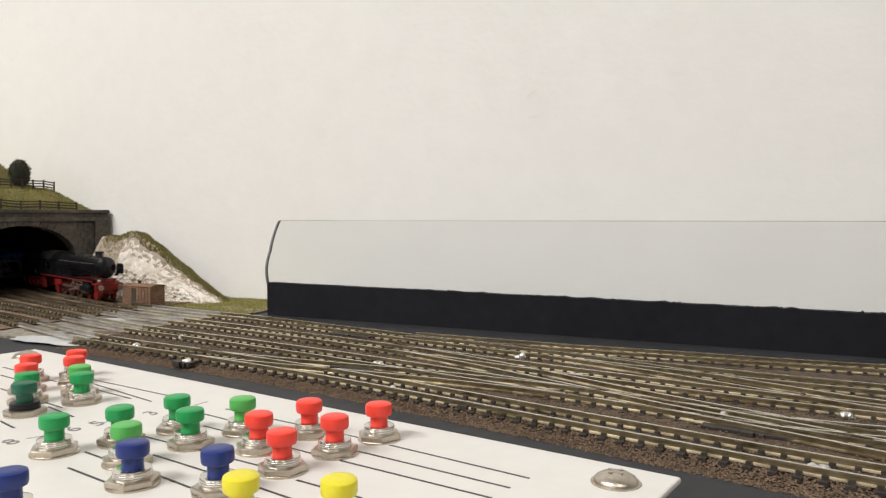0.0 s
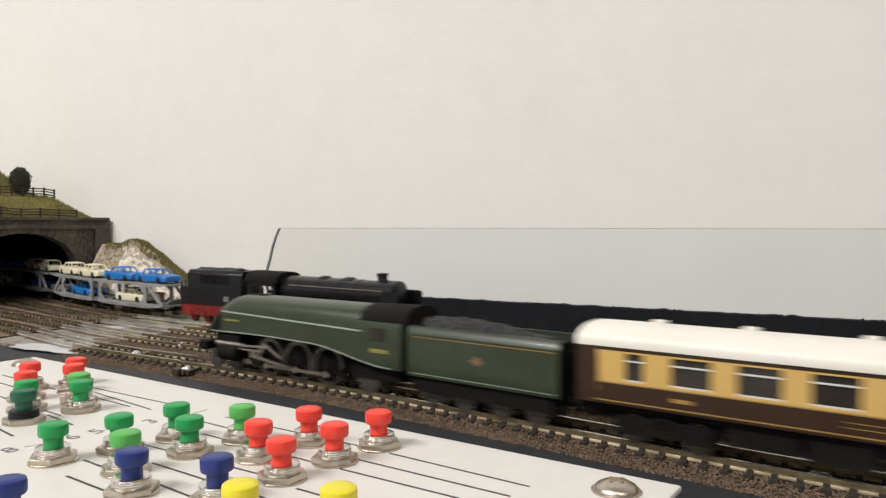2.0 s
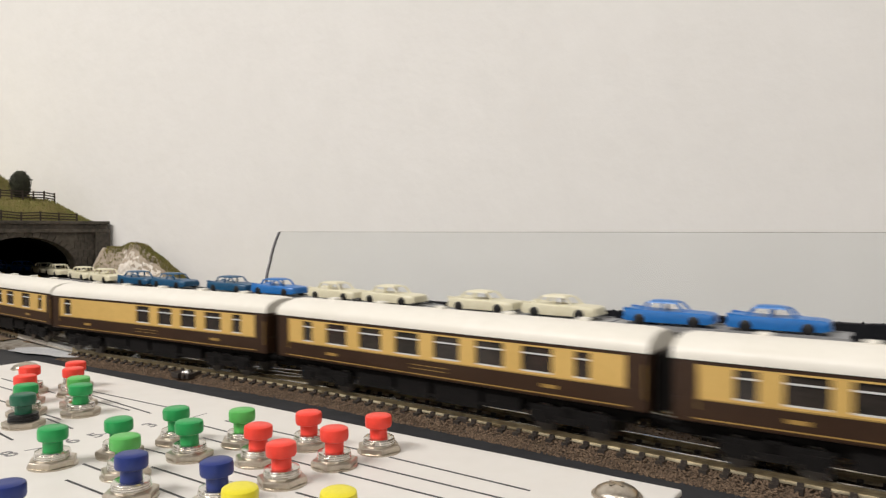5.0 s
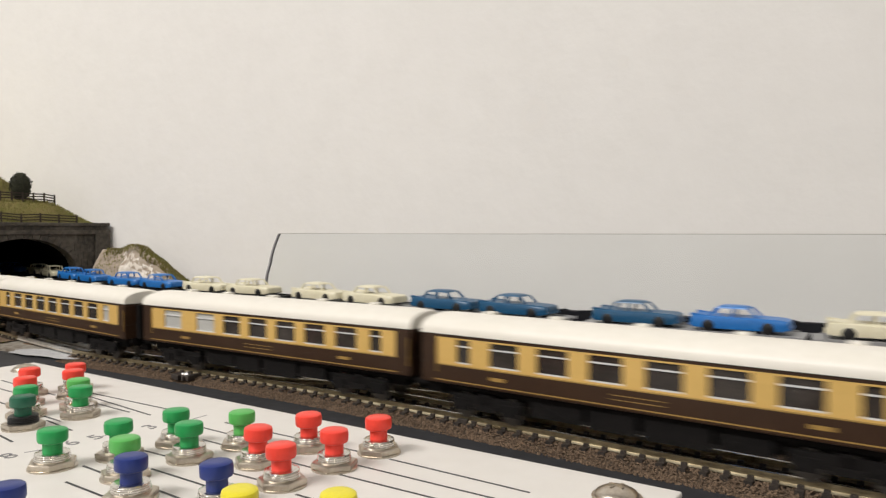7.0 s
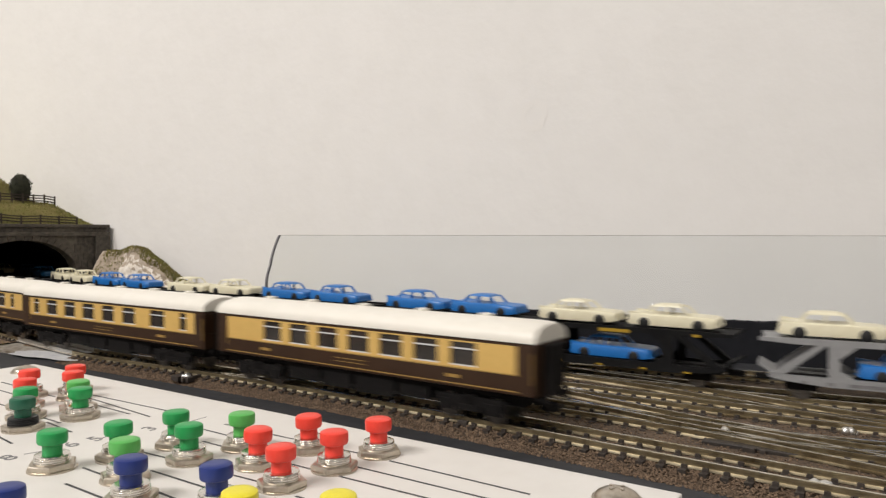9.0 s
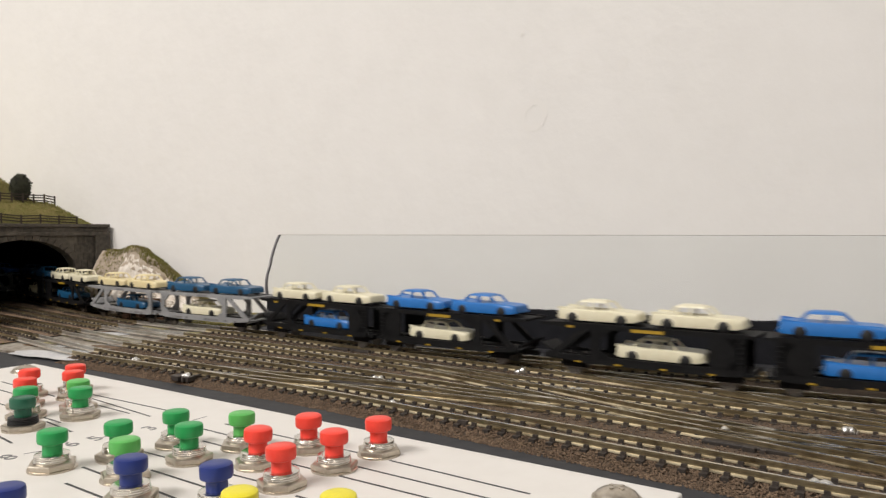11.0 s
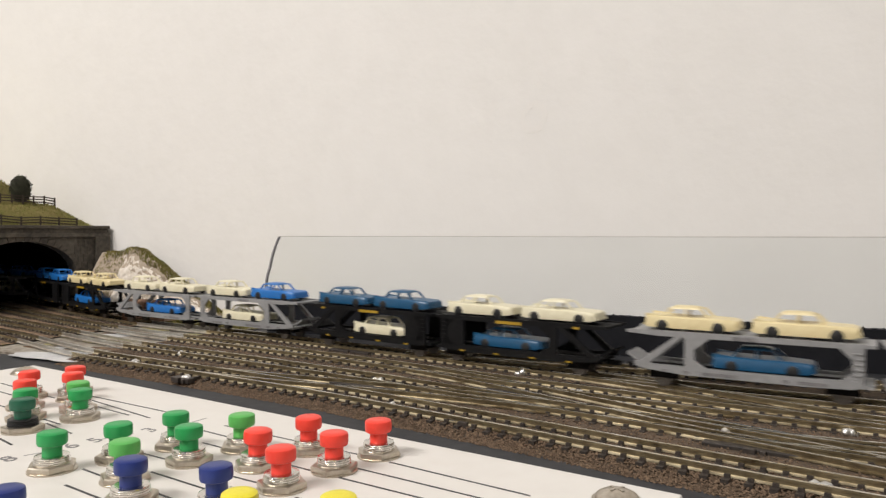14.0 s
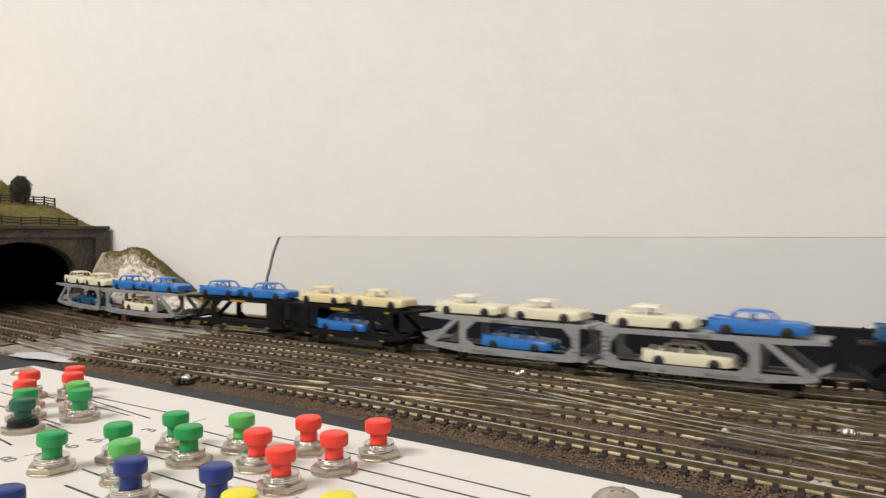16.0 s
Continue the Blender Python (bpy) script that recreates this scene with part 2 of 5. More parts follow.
class Line:
    """A smooth track centre line by arc length."""

    def __init__(self, points, origin):
        p = [Vector(a) for a in points]
        p = [p[0] * 2 - p[1]] + p + [p[-1] * 2 - p[-2]]
        self.p, self.s = [], [0.0]
        for i in range(1, len(p) - 2):
            a, b, c, d = p[i - 1:i + 3]
            n = max(6, int((c - b).length / 3))
            for k in range(n):
                t = k / n
                self.p.append(0.5 * (2 * b + (c - a) * t + (2 * a - 5 * b + 4 * c - d) * t * t + (3 * b - a - 3 * c + d) * t ** 3))
        self.p.append(p[-2])
        for a, b in zip(self.p, self.p[1:]):
            self.s.append(self.s[-1] + (b - a).length)
        near = min(range(len(self.p)), key=lambda i: (self.p[i] - Vector(origin)).length)
        self.s0 = self.s[near]
        self.q = [a.dot(ALONG) for a in self.p]
        self.n = [a.dot(ACROSS) for a in self.p]

    def at(self, s):
        s += self.s0
        return Vector((float(np.interp(s, self.s, [a.x for a in self.p])), float(np.interp(s, self.s, [a.y for a in self.p]))))

    def across(self, q):
        return float(np.interp(q, self.q, self.n))

    def stand(self, s, half, facing=1, z=0.0):
        """A vehicle whose bogies stand half a wheelbase before and behind s."""
        a, b = self.at(s - half), self.at(s + half)
        d = (b - a) * facing
        c = (a + b) / 2
        return pose(c.x * MM, c.y * MM, z * MM, 0, 0, math.degrees(math.atan2(d.y, d.x)))


FRONT_RAIL = [(-240.7, 392.2), (-217.4, 372.9), (-157.9, 321.8), (-100.4, 285.3), (-43.1, 247.8), (10.6, 207.5), (55.9, 172.5), (89.3, 147.5)]
BACK_RAIL = [(-331.7, 577.8), (-274.9, 520.7), (-236.9, 483.8), (-205.2, 454.9), (-174.8, 431.9), (-144.2, 411.1), (-102.5, 385.5), (-63.3, 357.2), (26.2, 291.5), (83.3, 253.4), (119.8, 231.7), (135.9, 223.3)]
to_centre = Vector((0.55, 0.835)) * 4.5


def extended(points, left, right):
    pts = [Vector(p) for p in left] + [Vector(p) for p in points] + [Vector(p) for p in right]
    pts = [p + to_centre for p in pts]
    return [pts[0] - ALONG * 2800] + [pts[0] - ALONG * 1000] + pts + [pts[-1] + ALONG * 1000, pts[-1] + ALONG * 2500]


FRONT = Line(extended(FRONT_RAIL, [(-510, 543), (-410, 495), (-315, 446)], [(150, 107), (240, 64), (340, 17)]), Vector((-43.1, 247.8)) + to_centre)
FRONT.s0 -= 224.3
BACK = Line(extended(BACK_RAIL, [(-560, 686), (-450, 635), (-380, 601)], [(230, 178), (330, 131)]), Vector((-102.5, 385.5)) + to_centre)
BACK.s0 -= 249.0


def between(share):
    def fn(q):
        return FRONT.across(q) * (1 - share) + BACK.across(q) * share
    return fn


def ease(t):
    t = min(1, max(0, t))
    return t * t * (3 - 2 * t)


# ---- the room ----
def slab(name, q0, q1, n0, n1, z0, z1, mat, label, category):
    s = Shape()
    c = [lay(q, n) for q, n in ((q0, n0), (q1, n0), (q1, n1), (q0, n1))]
    s.loft([[(p.x, p.y, z) for p in c] for z in (z0, z1)])
    return tagged(part(name, s, mat), label, category, kind="structure")


def room():
    slab("wall_north", -3200, 3200, WALL_AT, WALL_AT + 90, -900, 1600, WALL, "off-white painted plaster wall with faint marks", "wall")
    slab("wall_south", -3200, 3200, -2400, -2300, -900, 1600, WALL, "off-white painted plaster wall", "wall")
    slab("wall_east", 3200, 3290, -2400, WALL_AT + 90, -900, 1600, WALL, "off-white painted plaster wall", "wall")
    slab("wall_west", -3290, -3200, -2400, WALL_AT + 90, -900, 1600, WALL, "off-white painted plaster wall", "wall")
    slab("ceiling", -3290, 3290, -2400, WALL_AT + 90, 1600, 1660, CEIL, "plain white painted ceiling", "ceiling")
    slab("floor", -3290, 3290, -2400, WALL_AT + 90, -960, -900, CARPET, "dark grey carpeted floor", "floor")
    slab("baseboard_top", -3150, 3150, -330, WALL_AT - 1, -30, BOARD_Z, BLACK_BOARD, "black painted layout board under the tracks", "board")


room()


def wall_marks():
    """Faint rubbed rings and specks on the plaster."""
    for q, z, r, k in ((-132, 119, 8, 0), (-82, 144, 3, 1), (-139, 166, 1.2, 1), (5, 172, 1.0, 1), (-170, 116, 1.2, 1), (100, 126, 1.2, 1)):
        s = Shape()
        seg = 26
        c = lay(q, WALL_AT - 0.15)
        ring = []
        for rr in (r, r * (0.62 if k == 0 else 0.2)):
            for i in range(seg):
                a = 2 * math.pi * i / seg
                w = rr * (1 + 0.07 * math.sin(2 * a + q) + 0.04 * math.sin(5 * a))
                p = c + ALONG * (w * math.cos(a))
                ring.append((p.x, p.y, z + w * 1.15 * math.sin(a)))
        s.add(ring, [(i, (i + 1) % seg, seg + (i + 1) % seg, seg + i) for i in range(seg)])
        tagged(part("wall_mark", s, SMUDGE), "faint rubbed mark on the white plaster wall", "wall mark", kind="structure")


# ---- black strip and the clear curved sheet behind the tracks ----
def back_strip():
    ob = thing("backboard_strip", "black strip standing upright along the back of the board", "backboard")
    s = Shape()
    rows = []
    rnd = random.Random(3)
    n = 420
    for i in range(n + 1):
        q = -274.7 + i * (1400 / n)
        z = 15.1 - 0.0038 * (q + 275) + 0.08 * noise.noise(Vector((q * 0.05, 0, 0))) + (rnd.random() ** 8) * 0.7 * (q > -200)
        a, b = lay(q, STRIP_AT), lay(q, STRIP_AT + 5)
        rows.append([(a.x, a.y, BOARD_Z), (b.x, b.y, BOARD_Z), (b.x, b.y, z), (a.x, a.y, z)])
    s.loft(rows)
    part("strip", s, BLACK_STRIP, ob)
    fuzz = Shape()
    for i in range(520):
        q = -170 + rnd.random() ** 0.8 * 560
        p = lay(q, STRIP_AT + rnd.uniform(0.2, 3))
        r = rnd.uniform(0.15, 0.5) + 0.35 * rnd.random() ** 5
        fuzz.lathe((p.x, p.y, 15.1 - 0.0038 * (q + 275) + rnd.uniform(-0.1, 0.35)), (rnd.uniform(-1, 1), rnd.uniform(-1, 1), 1), [(-r, r * 0.4), (0, r), (r, r * 0.3)], 5)
    tagged(part("frayed_edge", fuzz, BLACK_STRIP, ob, "ragged torn fibres along the top edge"), kind="stuff")


def clear_sheet():
    ob = thing("clear_guard_sheet", "clear bent plastic sheet leaning back behind the black strip", "plastic sheet")
    def curve(v):
        return 0.4 - 1.6 * math.sin(min(1, v * 2) * math.pi) + 11.1 * v ** 2.4, 14.2 + 38.3 * v - 1.5 * v * v
    s = Shape()
    nv = 14
    sec = []
    for i in range(61):
        q = -274.4 + i * 1400 / 60
        row = [curve(k / nv) for k in range(nv + 1)]
        pts = [(d, z) for d, z in row] + [(d + 0.8, z - 0.1) for d, z in reversed(row)]
        sec.append([(*lay(q, STRIP_AT + d), z + 0.0010 * (q + 283)) for d, z in pts])
    s.loft(sec)
    sheet = part("sheet", s, CLEAR, ob, smooth=50)
    sheet.visible_shadow = False
    e = Shape()
    row = [curve(k / nv) for k in range(nv + 1)]
    e.loft([[(*lay(-275.0 + a, STRIP_AT + d + b), z) for a, b in ((0, -0.5), (0.9, -0.5), (0.9, 1.2), (0, 1.2))] for d, z in row])
    part("cut_edge", e, INK_FAINT, ob, "dark cut edge of the sheet", smooth=40)
    top = Shape()
    d, z = curve(1.0)
    top.loft([[(*lay(q, STRIP_AT + d + b), z + c + 0.0010 * (q + 283)) for b, c in ((-0.1, -0.05), (0.9, -0.05), (0.9, 0.16), (-0.1, 0.16))] for q in (-274.4, 1100)])
    part("top_edge", top, JOINT_GREY, ob, "thin grey upper edge of the sheet")


back_strip()
clear_sheet()
wall_marks()


# ---- tracks ----
JOINT = (-350.0, -288.0)                 # along the wall: the open joint between two boards


def sweep(s, pts, profile, slots):
    """A profile of (sideways, height) along points; slots per profile edge."""
    n = len(profile)
    base = len(s.v)
    for i, p in enumerate(pts):
        a, b = pts[max(0, i - 1)], pts[min(len(pts) - 1, i + 1)]
        d = (b - a).normalized()
        r = Vector((d.y, -d.x))
        for w, z in profile:
            c = p + r * w
            s.v.append((c.x, c.y, z))
    for i in range(len(pts) - 1):
        for k in range(n):
            s.f.append((base + i * n + k, base + i * n + (k + 1) % n, base + (i + 1) * n + (k + 1) % n, base + (i + 1) * n + k))
            s.m.append(slots[k])


RAIL_PROFILE = [(-0.75, -2.05), (0.75, -2.05), (0.75, -1.72), (0.25, -1.45), (0.25, -0.75), (0.45, -0.6), (0.45, -0.05), (0.38, 0), (-0.38, 0), (-0.45, -0.05), (-0.45, -0.6), (-0.25, -0.75), (-0.25, -1.45), (-0.75, -1.72)]
RAIL_SLOTS = [0, 2, 2, 0, 0, 0, 1, 1, 1, 0, 0, 0, 2, 2]


def sleeper_mesh():
    s = Shape()
    s.box(-0.9, 0.9, -8, 8, -3.6, -2.05)
    for y in (-4.95, 4.95):
        for e in (-1, 1):
            s.box(-0.65, 0.65, y + e * 0.95 - 0.42, y + e * 0.95 + 0.42, -2.06, -1.25)
    return s.mesh("sleeper", SLEEPER)


SLEEPER_MESH = sleeper_mesh()


def centre_points(fn, q0, q1, step=6.0):
    n = max(2, int((q1 - q0) / step))
    return [lay(q0 + (q1 - q0) * i / n, fn(q0 + (q1 - q0) * i / n)) for i in range(n + 1)]


def even(pts, pitch):
    """Points and headings at an even pitch along a polyline."""
    out, left = [], 0.0
    for a, b in zip(pts, pts[1:]):
        d = b - a
        length = d.length
        t = left
        while t < length:
            out.append((a + d * (t / length), math.degrees(math.atan2(d.y, d.x))))
            t += pitch
        left = t - length
    return out


def track(fn, q0, q1, label, seen=(-520, 130), group="tracks of the yard", sleepers=True, joint=True):
    ob = thing("railway_track", label, "track", group)
    for side in (-1, 1):
        spans = [(q0, JOINT[0], 0), (JOINT[0], JOINT[1], 1), (JOINT[1], q1, 0)] if joint and q0 < JOINT[0] else [(q0, q1, 0)]
        for a, b, bare in spans:
            s = Shape()
            pts = centre_points(fn, a, b, 6 if b - a < 900 else 12)
            mid = []
            for i, p in enumerate(pts):
                u, v = pts[max(0, i - 1)], pts[min(len(pts) - 1, i + 1)]
                d = (v - u).normalized()
                mid.append(p + Vector((d.y, -d.x)) * (side * 4.95))
            sweep(s, mid, RAIL_PROFILE, RAIL_SLOTS)
            part("rail", s, [BARE_RAIL, BARE_RAIL, JOINT_GREY] if bare else [RAIL, RAIL_TOP, RAIL_FOOT_GLINT], ob, "dull grey bare rail over the joint" if bare else "")
    if sleepers:
        rest = Shape()
        base = [(x, y, z) for x, y, z in ((v.co.x / MM, v.co.y / MM, v.co.z / MM) for v in SLEEPER_MESH.vertices)]
        faces = [tuple(f.vertices) for f in SLEEPER_MESH.polygons]
        for p, turn in even(centre_points(fn, q0, q1), 5.0):
            q = p.dot(ALONG)
            if joint and JOINT[0] - 2 < q < JOINT[1] + 3:
                continue
            jig = random.uniform(-1.5, 1.5)
            if seen[0] < q < seen[1]:
                part("sleeper", SLEEPER_MESH, None, ob, at=place(p.x, p.y, 0, turn + jig))
            else:
                c, n = math.cos(radians(turn)), math.sin(radians(turn))
                rest.add([(p.x + c * x - n * y, p.y + n * x + c * y, z) for x, y, z in base], faces)
        if rest.v:
            tagged(part("sleeper_run", rest, SLEEPER, ob), kind="stuff")
    return ob


SIDING_RAIL = [(-63, 357), (-21, 331), (27.6, 307.3), (49.4, 296.5), (90.4, 280.6), (126.7, 265.3), (153.6, 255.3), (330, 172)]


def siding(q):
    pts = [Vector(p) + to_centre for p in SIDING_RAIL]
    return float(np.interp(q, [p.dot(ALONG) for p in pts], [p.dot(ACROSS) for p in pts]))


def crossing(a, b, q0, q1):
    return lambda q: a(q) + (b(q) - a(q)) * ease((q - q0) / (q1 - q0))


def tracks():
    lines = [between(k / 3) for k in range(4)]
    names = ["track on brown ballast beside the control panel", "second track of the yard with worn rails", "third track of the yard with worn rails",
             "back running track leading into the tunnel"]
    for k, fn in enumerate(lines):
        track(fn, *((-3000, 2700) if k in (0, 3) else (-900, 900)), names[k])
    track(siding, -155, 230, "short siding track along the black strip", joint=False)
    for a, b, q0, q1 in ((0, 1, -215, -50), (2, 1, -150, 20), (3, 2, -90, 70), (1, 0, -40, 130), (1, 2, -20, 150)):
        track(crossing(lines[a], lines[b], q0, q1), q0, q1, "turnout rails crossing from one track to the next", group="turnouts of the yard", sleepers=False, joint=False)
    return lines


LINES = tracks()


def ballast_bed():
    s = Shape()
    cols = [0, 0.02, 0.05, 0.09] + [0.09 + 0.86 * i / 40 for i in range(1, 41)] + [0.975, 1.0]
    n = 420
    rows = []
    for i in range(n + 1):
        q = JOINT[1] - 1 + i * (900 / n)
        lo = FRONT.across(q) - 14.0 + 1.0 * noise.noise(Vector((q * 0.06, 3, 0)))
        hi = max(BACK.across(q) + 10, siding(q) + 9 if q > -150 else 0) + 0.8 * noise.noise(Vector((q * 0.06, 9, 0)))
        row = []
        for c in cols:
            nn = lo + (hi - lo) * c
            z = BOARD_Z + 1.75 * ease(c / 0.1) * ease((1 - c) / 0.04) - 0.05
            z += 0.14 * noise.noise(Vector((q * 0.3, nn * 0.3, 0))) * ease(c / 0.03)
            p = lay(q, nn)
            row.append((p.x, p.y, z))
        rows.append(row)
    m = len(cols)
    s.add([p for r in rows for p in r], [(i * m + k, (i + 1) * m + k, (i + 1) * m + k + 1, i * m + k + 1) for i in range(n) for k in range(m - 1)])
    tagged(part("ballast_bed", s, BALLAST_BED, smooth=60), "brown granular ballast spread under the yard tracks", "ballast", kind="stuff")
    g = Shape()
    rnd = random.Random(8)
    for i in range(60000):
        q = rnd.uniform(JOINT[1], 160)
        shoulder = rnd.random() < 0.42
        lo = FRONT.across(q)
        nn = lo - 14.4 + rnd.random() * 11 if shoulder else lo - 4 + rnd.random() * (BACK.across(q) + 20 - lo)
        depth = (nn - lo + 14.4) / 11
        z = BOARD_Z + 1.7 * ease(depth) + rnd.uniform(-0.1, 0.25)
        p = lay(q, nn)
        r = rnd.uniform(0.2, 0.46)
        a = rnd.uniform(0, 3)
        k, w = math.cos(a) * r, math.sin(a) * r
        g.add([(p.x + k, p.y + w, z), (p.x - w, p.y + k, z + 0.1), (p.x - k, p.y - w, z), (p.x + w, p.y - k, z - 0.1), (p.x + r * 0.2, p.y, z + r * 0.8), (p.x, p.y, z - r * 0.8)],
              [(0, 1, 4), (1, 2, 4), (2, 3, 4), (3, 0, 4), (1, 0, 5), (2, 1, 5), (3, 2, 5), (0, 3, 5)])
    tagged(part("ballast_grains", g, BALLAST), "loose brown ballast grains", "ballast", kind="stuff")


def board_joint():
    """The filler between the two boards and its smears."""
    rnd = random.Random(5)
    slab("joint_board", JOINT[0] - 4, JOINT[1] + 3, 224, WALL_AT - 40, BOARD_Z, -3.0, JOINT_GREY, "grey filler board at the joint between two layout boards", "board")
    scraps = []
    for i in range(16):
        mat, lab = rnd.choice(((JOINT_WHITE, "thin white filler scrap between the rails"), (JOINT_YELLOW, "thin yellowed filler scrap between the rails"), (EARTH, "thin brown earth scrap between the rails")))
        q = rnd.uniform(JOINT[0] + 6, JOINT[1] - 8)
        scraps.append((q, LINES[i % 4](q) + rnd.uniform(-9, 9), rnd.uniform(4, 11), rnd.uniform(1.2, 3.2), mat, lab))
    for q, n, a, b, mat, lab in scraps + [(-300, FRONT.across(-300) - 9, 22, 9, JOINT_WHITE, "white smeared filler patch beside the rail"),
                                 (-312, LINES[1](-312) + 2, 16, 7, JOINT_YELLOW, "yellowed filler patch between the rails"),
                                 (-300, LINES[2](-300) + 3, 15, 6, JOINT_WHITE, "white smeared filler patch between the rails"),
                                 (-306, LINES[3](-306) + 4, 18, 6, JOINT_WHITE, "white smeared filler patch between the rails"),
                                 (-330, LINES[0](-330) + 10, 12, 4, JOINT_WHITE, "white smeared filler patch between the rails"),
                                 (-334, LINES[2](-334) - 9, 13, 4, JOINT_WHITE, "white smeared filler patch between the rails"),
                                 (-296, LINES[3](-296) - 9, 12, 4, JOINT_YELLOW, "yellowed filler patch between the rails")]:
        s = Shape()
        c = lay(q, n)
        out = []
        for i in range(24):
            t = 2 * math.pi * i / 24
            w = 1 + 0.25 * math.sin(2 * t + q) + rnd.uniform(-0.12, 0.12)
            p = c + ALONG * (a * w * math.cos(t)) + ACROSS * (b * w * math.sin(t))
            out.append((p.x, p.y))
        s.loft([[(x, y, z) for x, y in out] for z in (-3.0, -2.75 + rnd.uniform(-0.06, 0.06))])
        tagged(part("filler_patch", s, mat, bevel=0.1), lab, "filler", "filler patches")


def solder_blobs():
    spots = [(30.2, 286.3), (45.8, 250.2), (61.9, 237.4), (76.2, 199.7), (111.2, 199.7), (-16.9, 231.1), (-24.4, 271.8), (-96.8, 275.0), (-117.1, 329.7), (81.3, 156.6), (-109.6, 395.0), (-131.4, 312.0)]
    rnd = random.Random(4)
    for x, y in spots:
        ob = thing("wire_joint", "bright solder blob joining a wire to the rail", "solder joint", "soldered wires")
        p = Vector((x, y))
        s = Shape()
        for j in range(4):
            r = rnd.uniform(0.9, 1.6)
            s.lathe((p.x + rnd.uniform(-1.6, 1.6), p.y + rnd.uniform(-0.7, 0.7), -1.6 + rnd.uniform(-0.5, 0.3)), (0.3, rnd.uniform(-1, 1), 1), [(-r, r * 0.3), (-r * 0.5, r * 0.9), (0.1, r), (r * 0.6, r * 0.7), (r, r * 0.1)], 9)
        part("blob", s, SOLDER, ob, smooth=60)
        w = Shape()
        w.lathe((p.x + 1, p.y - 0.8, -4.2), (0.2, -0.2, 1), [(0, 0.35), (3.2, 0.3)], 7)
        part("wire", w, SOLDER, ob, smooth=60)


def switch_motors():
    for x, y, half in ((-98.0, 275.4, 5.0), (7.6, 211.3, 6.7), (78.6, 185.0, 12.3), (-29.1, 261.0, 14.0), (24.4, 249.8, 11.5), (106.6, 222.8, 12.3), (26.0, 316.3, 12.9), (-43.0, 339.1, 11.8), (44.4, 265.0, 7.2)):
        ob = thing("point_lever_plate", "black plastic tie bar and spring plate of a turnout", "turnout part", "turnout plates")
        p = Vector((x, y))
        t = math.degrees(math.atan2(ALONG.y, ALONG.x)) - 8
        ob.matrix_basis = place(p.x, p.y, -1.9, t)
        part("plate", Shape().box(-half, half, -1.6, 1.6, -1.2, 0.7), SLEEPER, ob, bevel=0.3)
        part("lug", Shape().box(-2, 1, -3.0, -1.5, -1.0, 0.9), SLEEPER, ob, bevel=0.2)
        part("tie_bar", Shape().box(2, 3.4, -2.5, 5, -1.0, 0.6), SLEEPER, ob, bevel=0.2)


ballast_bed()
board_joint()
solder_blobs()
switch_motors()


# ---- the tunnel end of the layout ----
PORTAL = Vector((-283.0, 527.0))         # where the back line enters the hill
OUT = Vector((0.80, -0.60))              # the way it faces
SIDE = Vector((0.60, 0.80))              # along its face, towards the wall


def face(a, b, z):
    """A point a along the portal's face, b out of it."""
    p = PORTAL + SIDE * a + OUT * b
    return (p.x, p.y, z)


ARCH_MID, ARCH_HALF, SPRING, APEX, PARAPET = -17.0, 36.0, 24.0, 47.0, 58.6


def arch_point(t, grow=0.0):
    a = math.pi * t
    return ARCH_MID + (ARCH_HALF + grow) * math.cos(a), SPRING + (APEX - SPRING + grow) * math.sin(a)


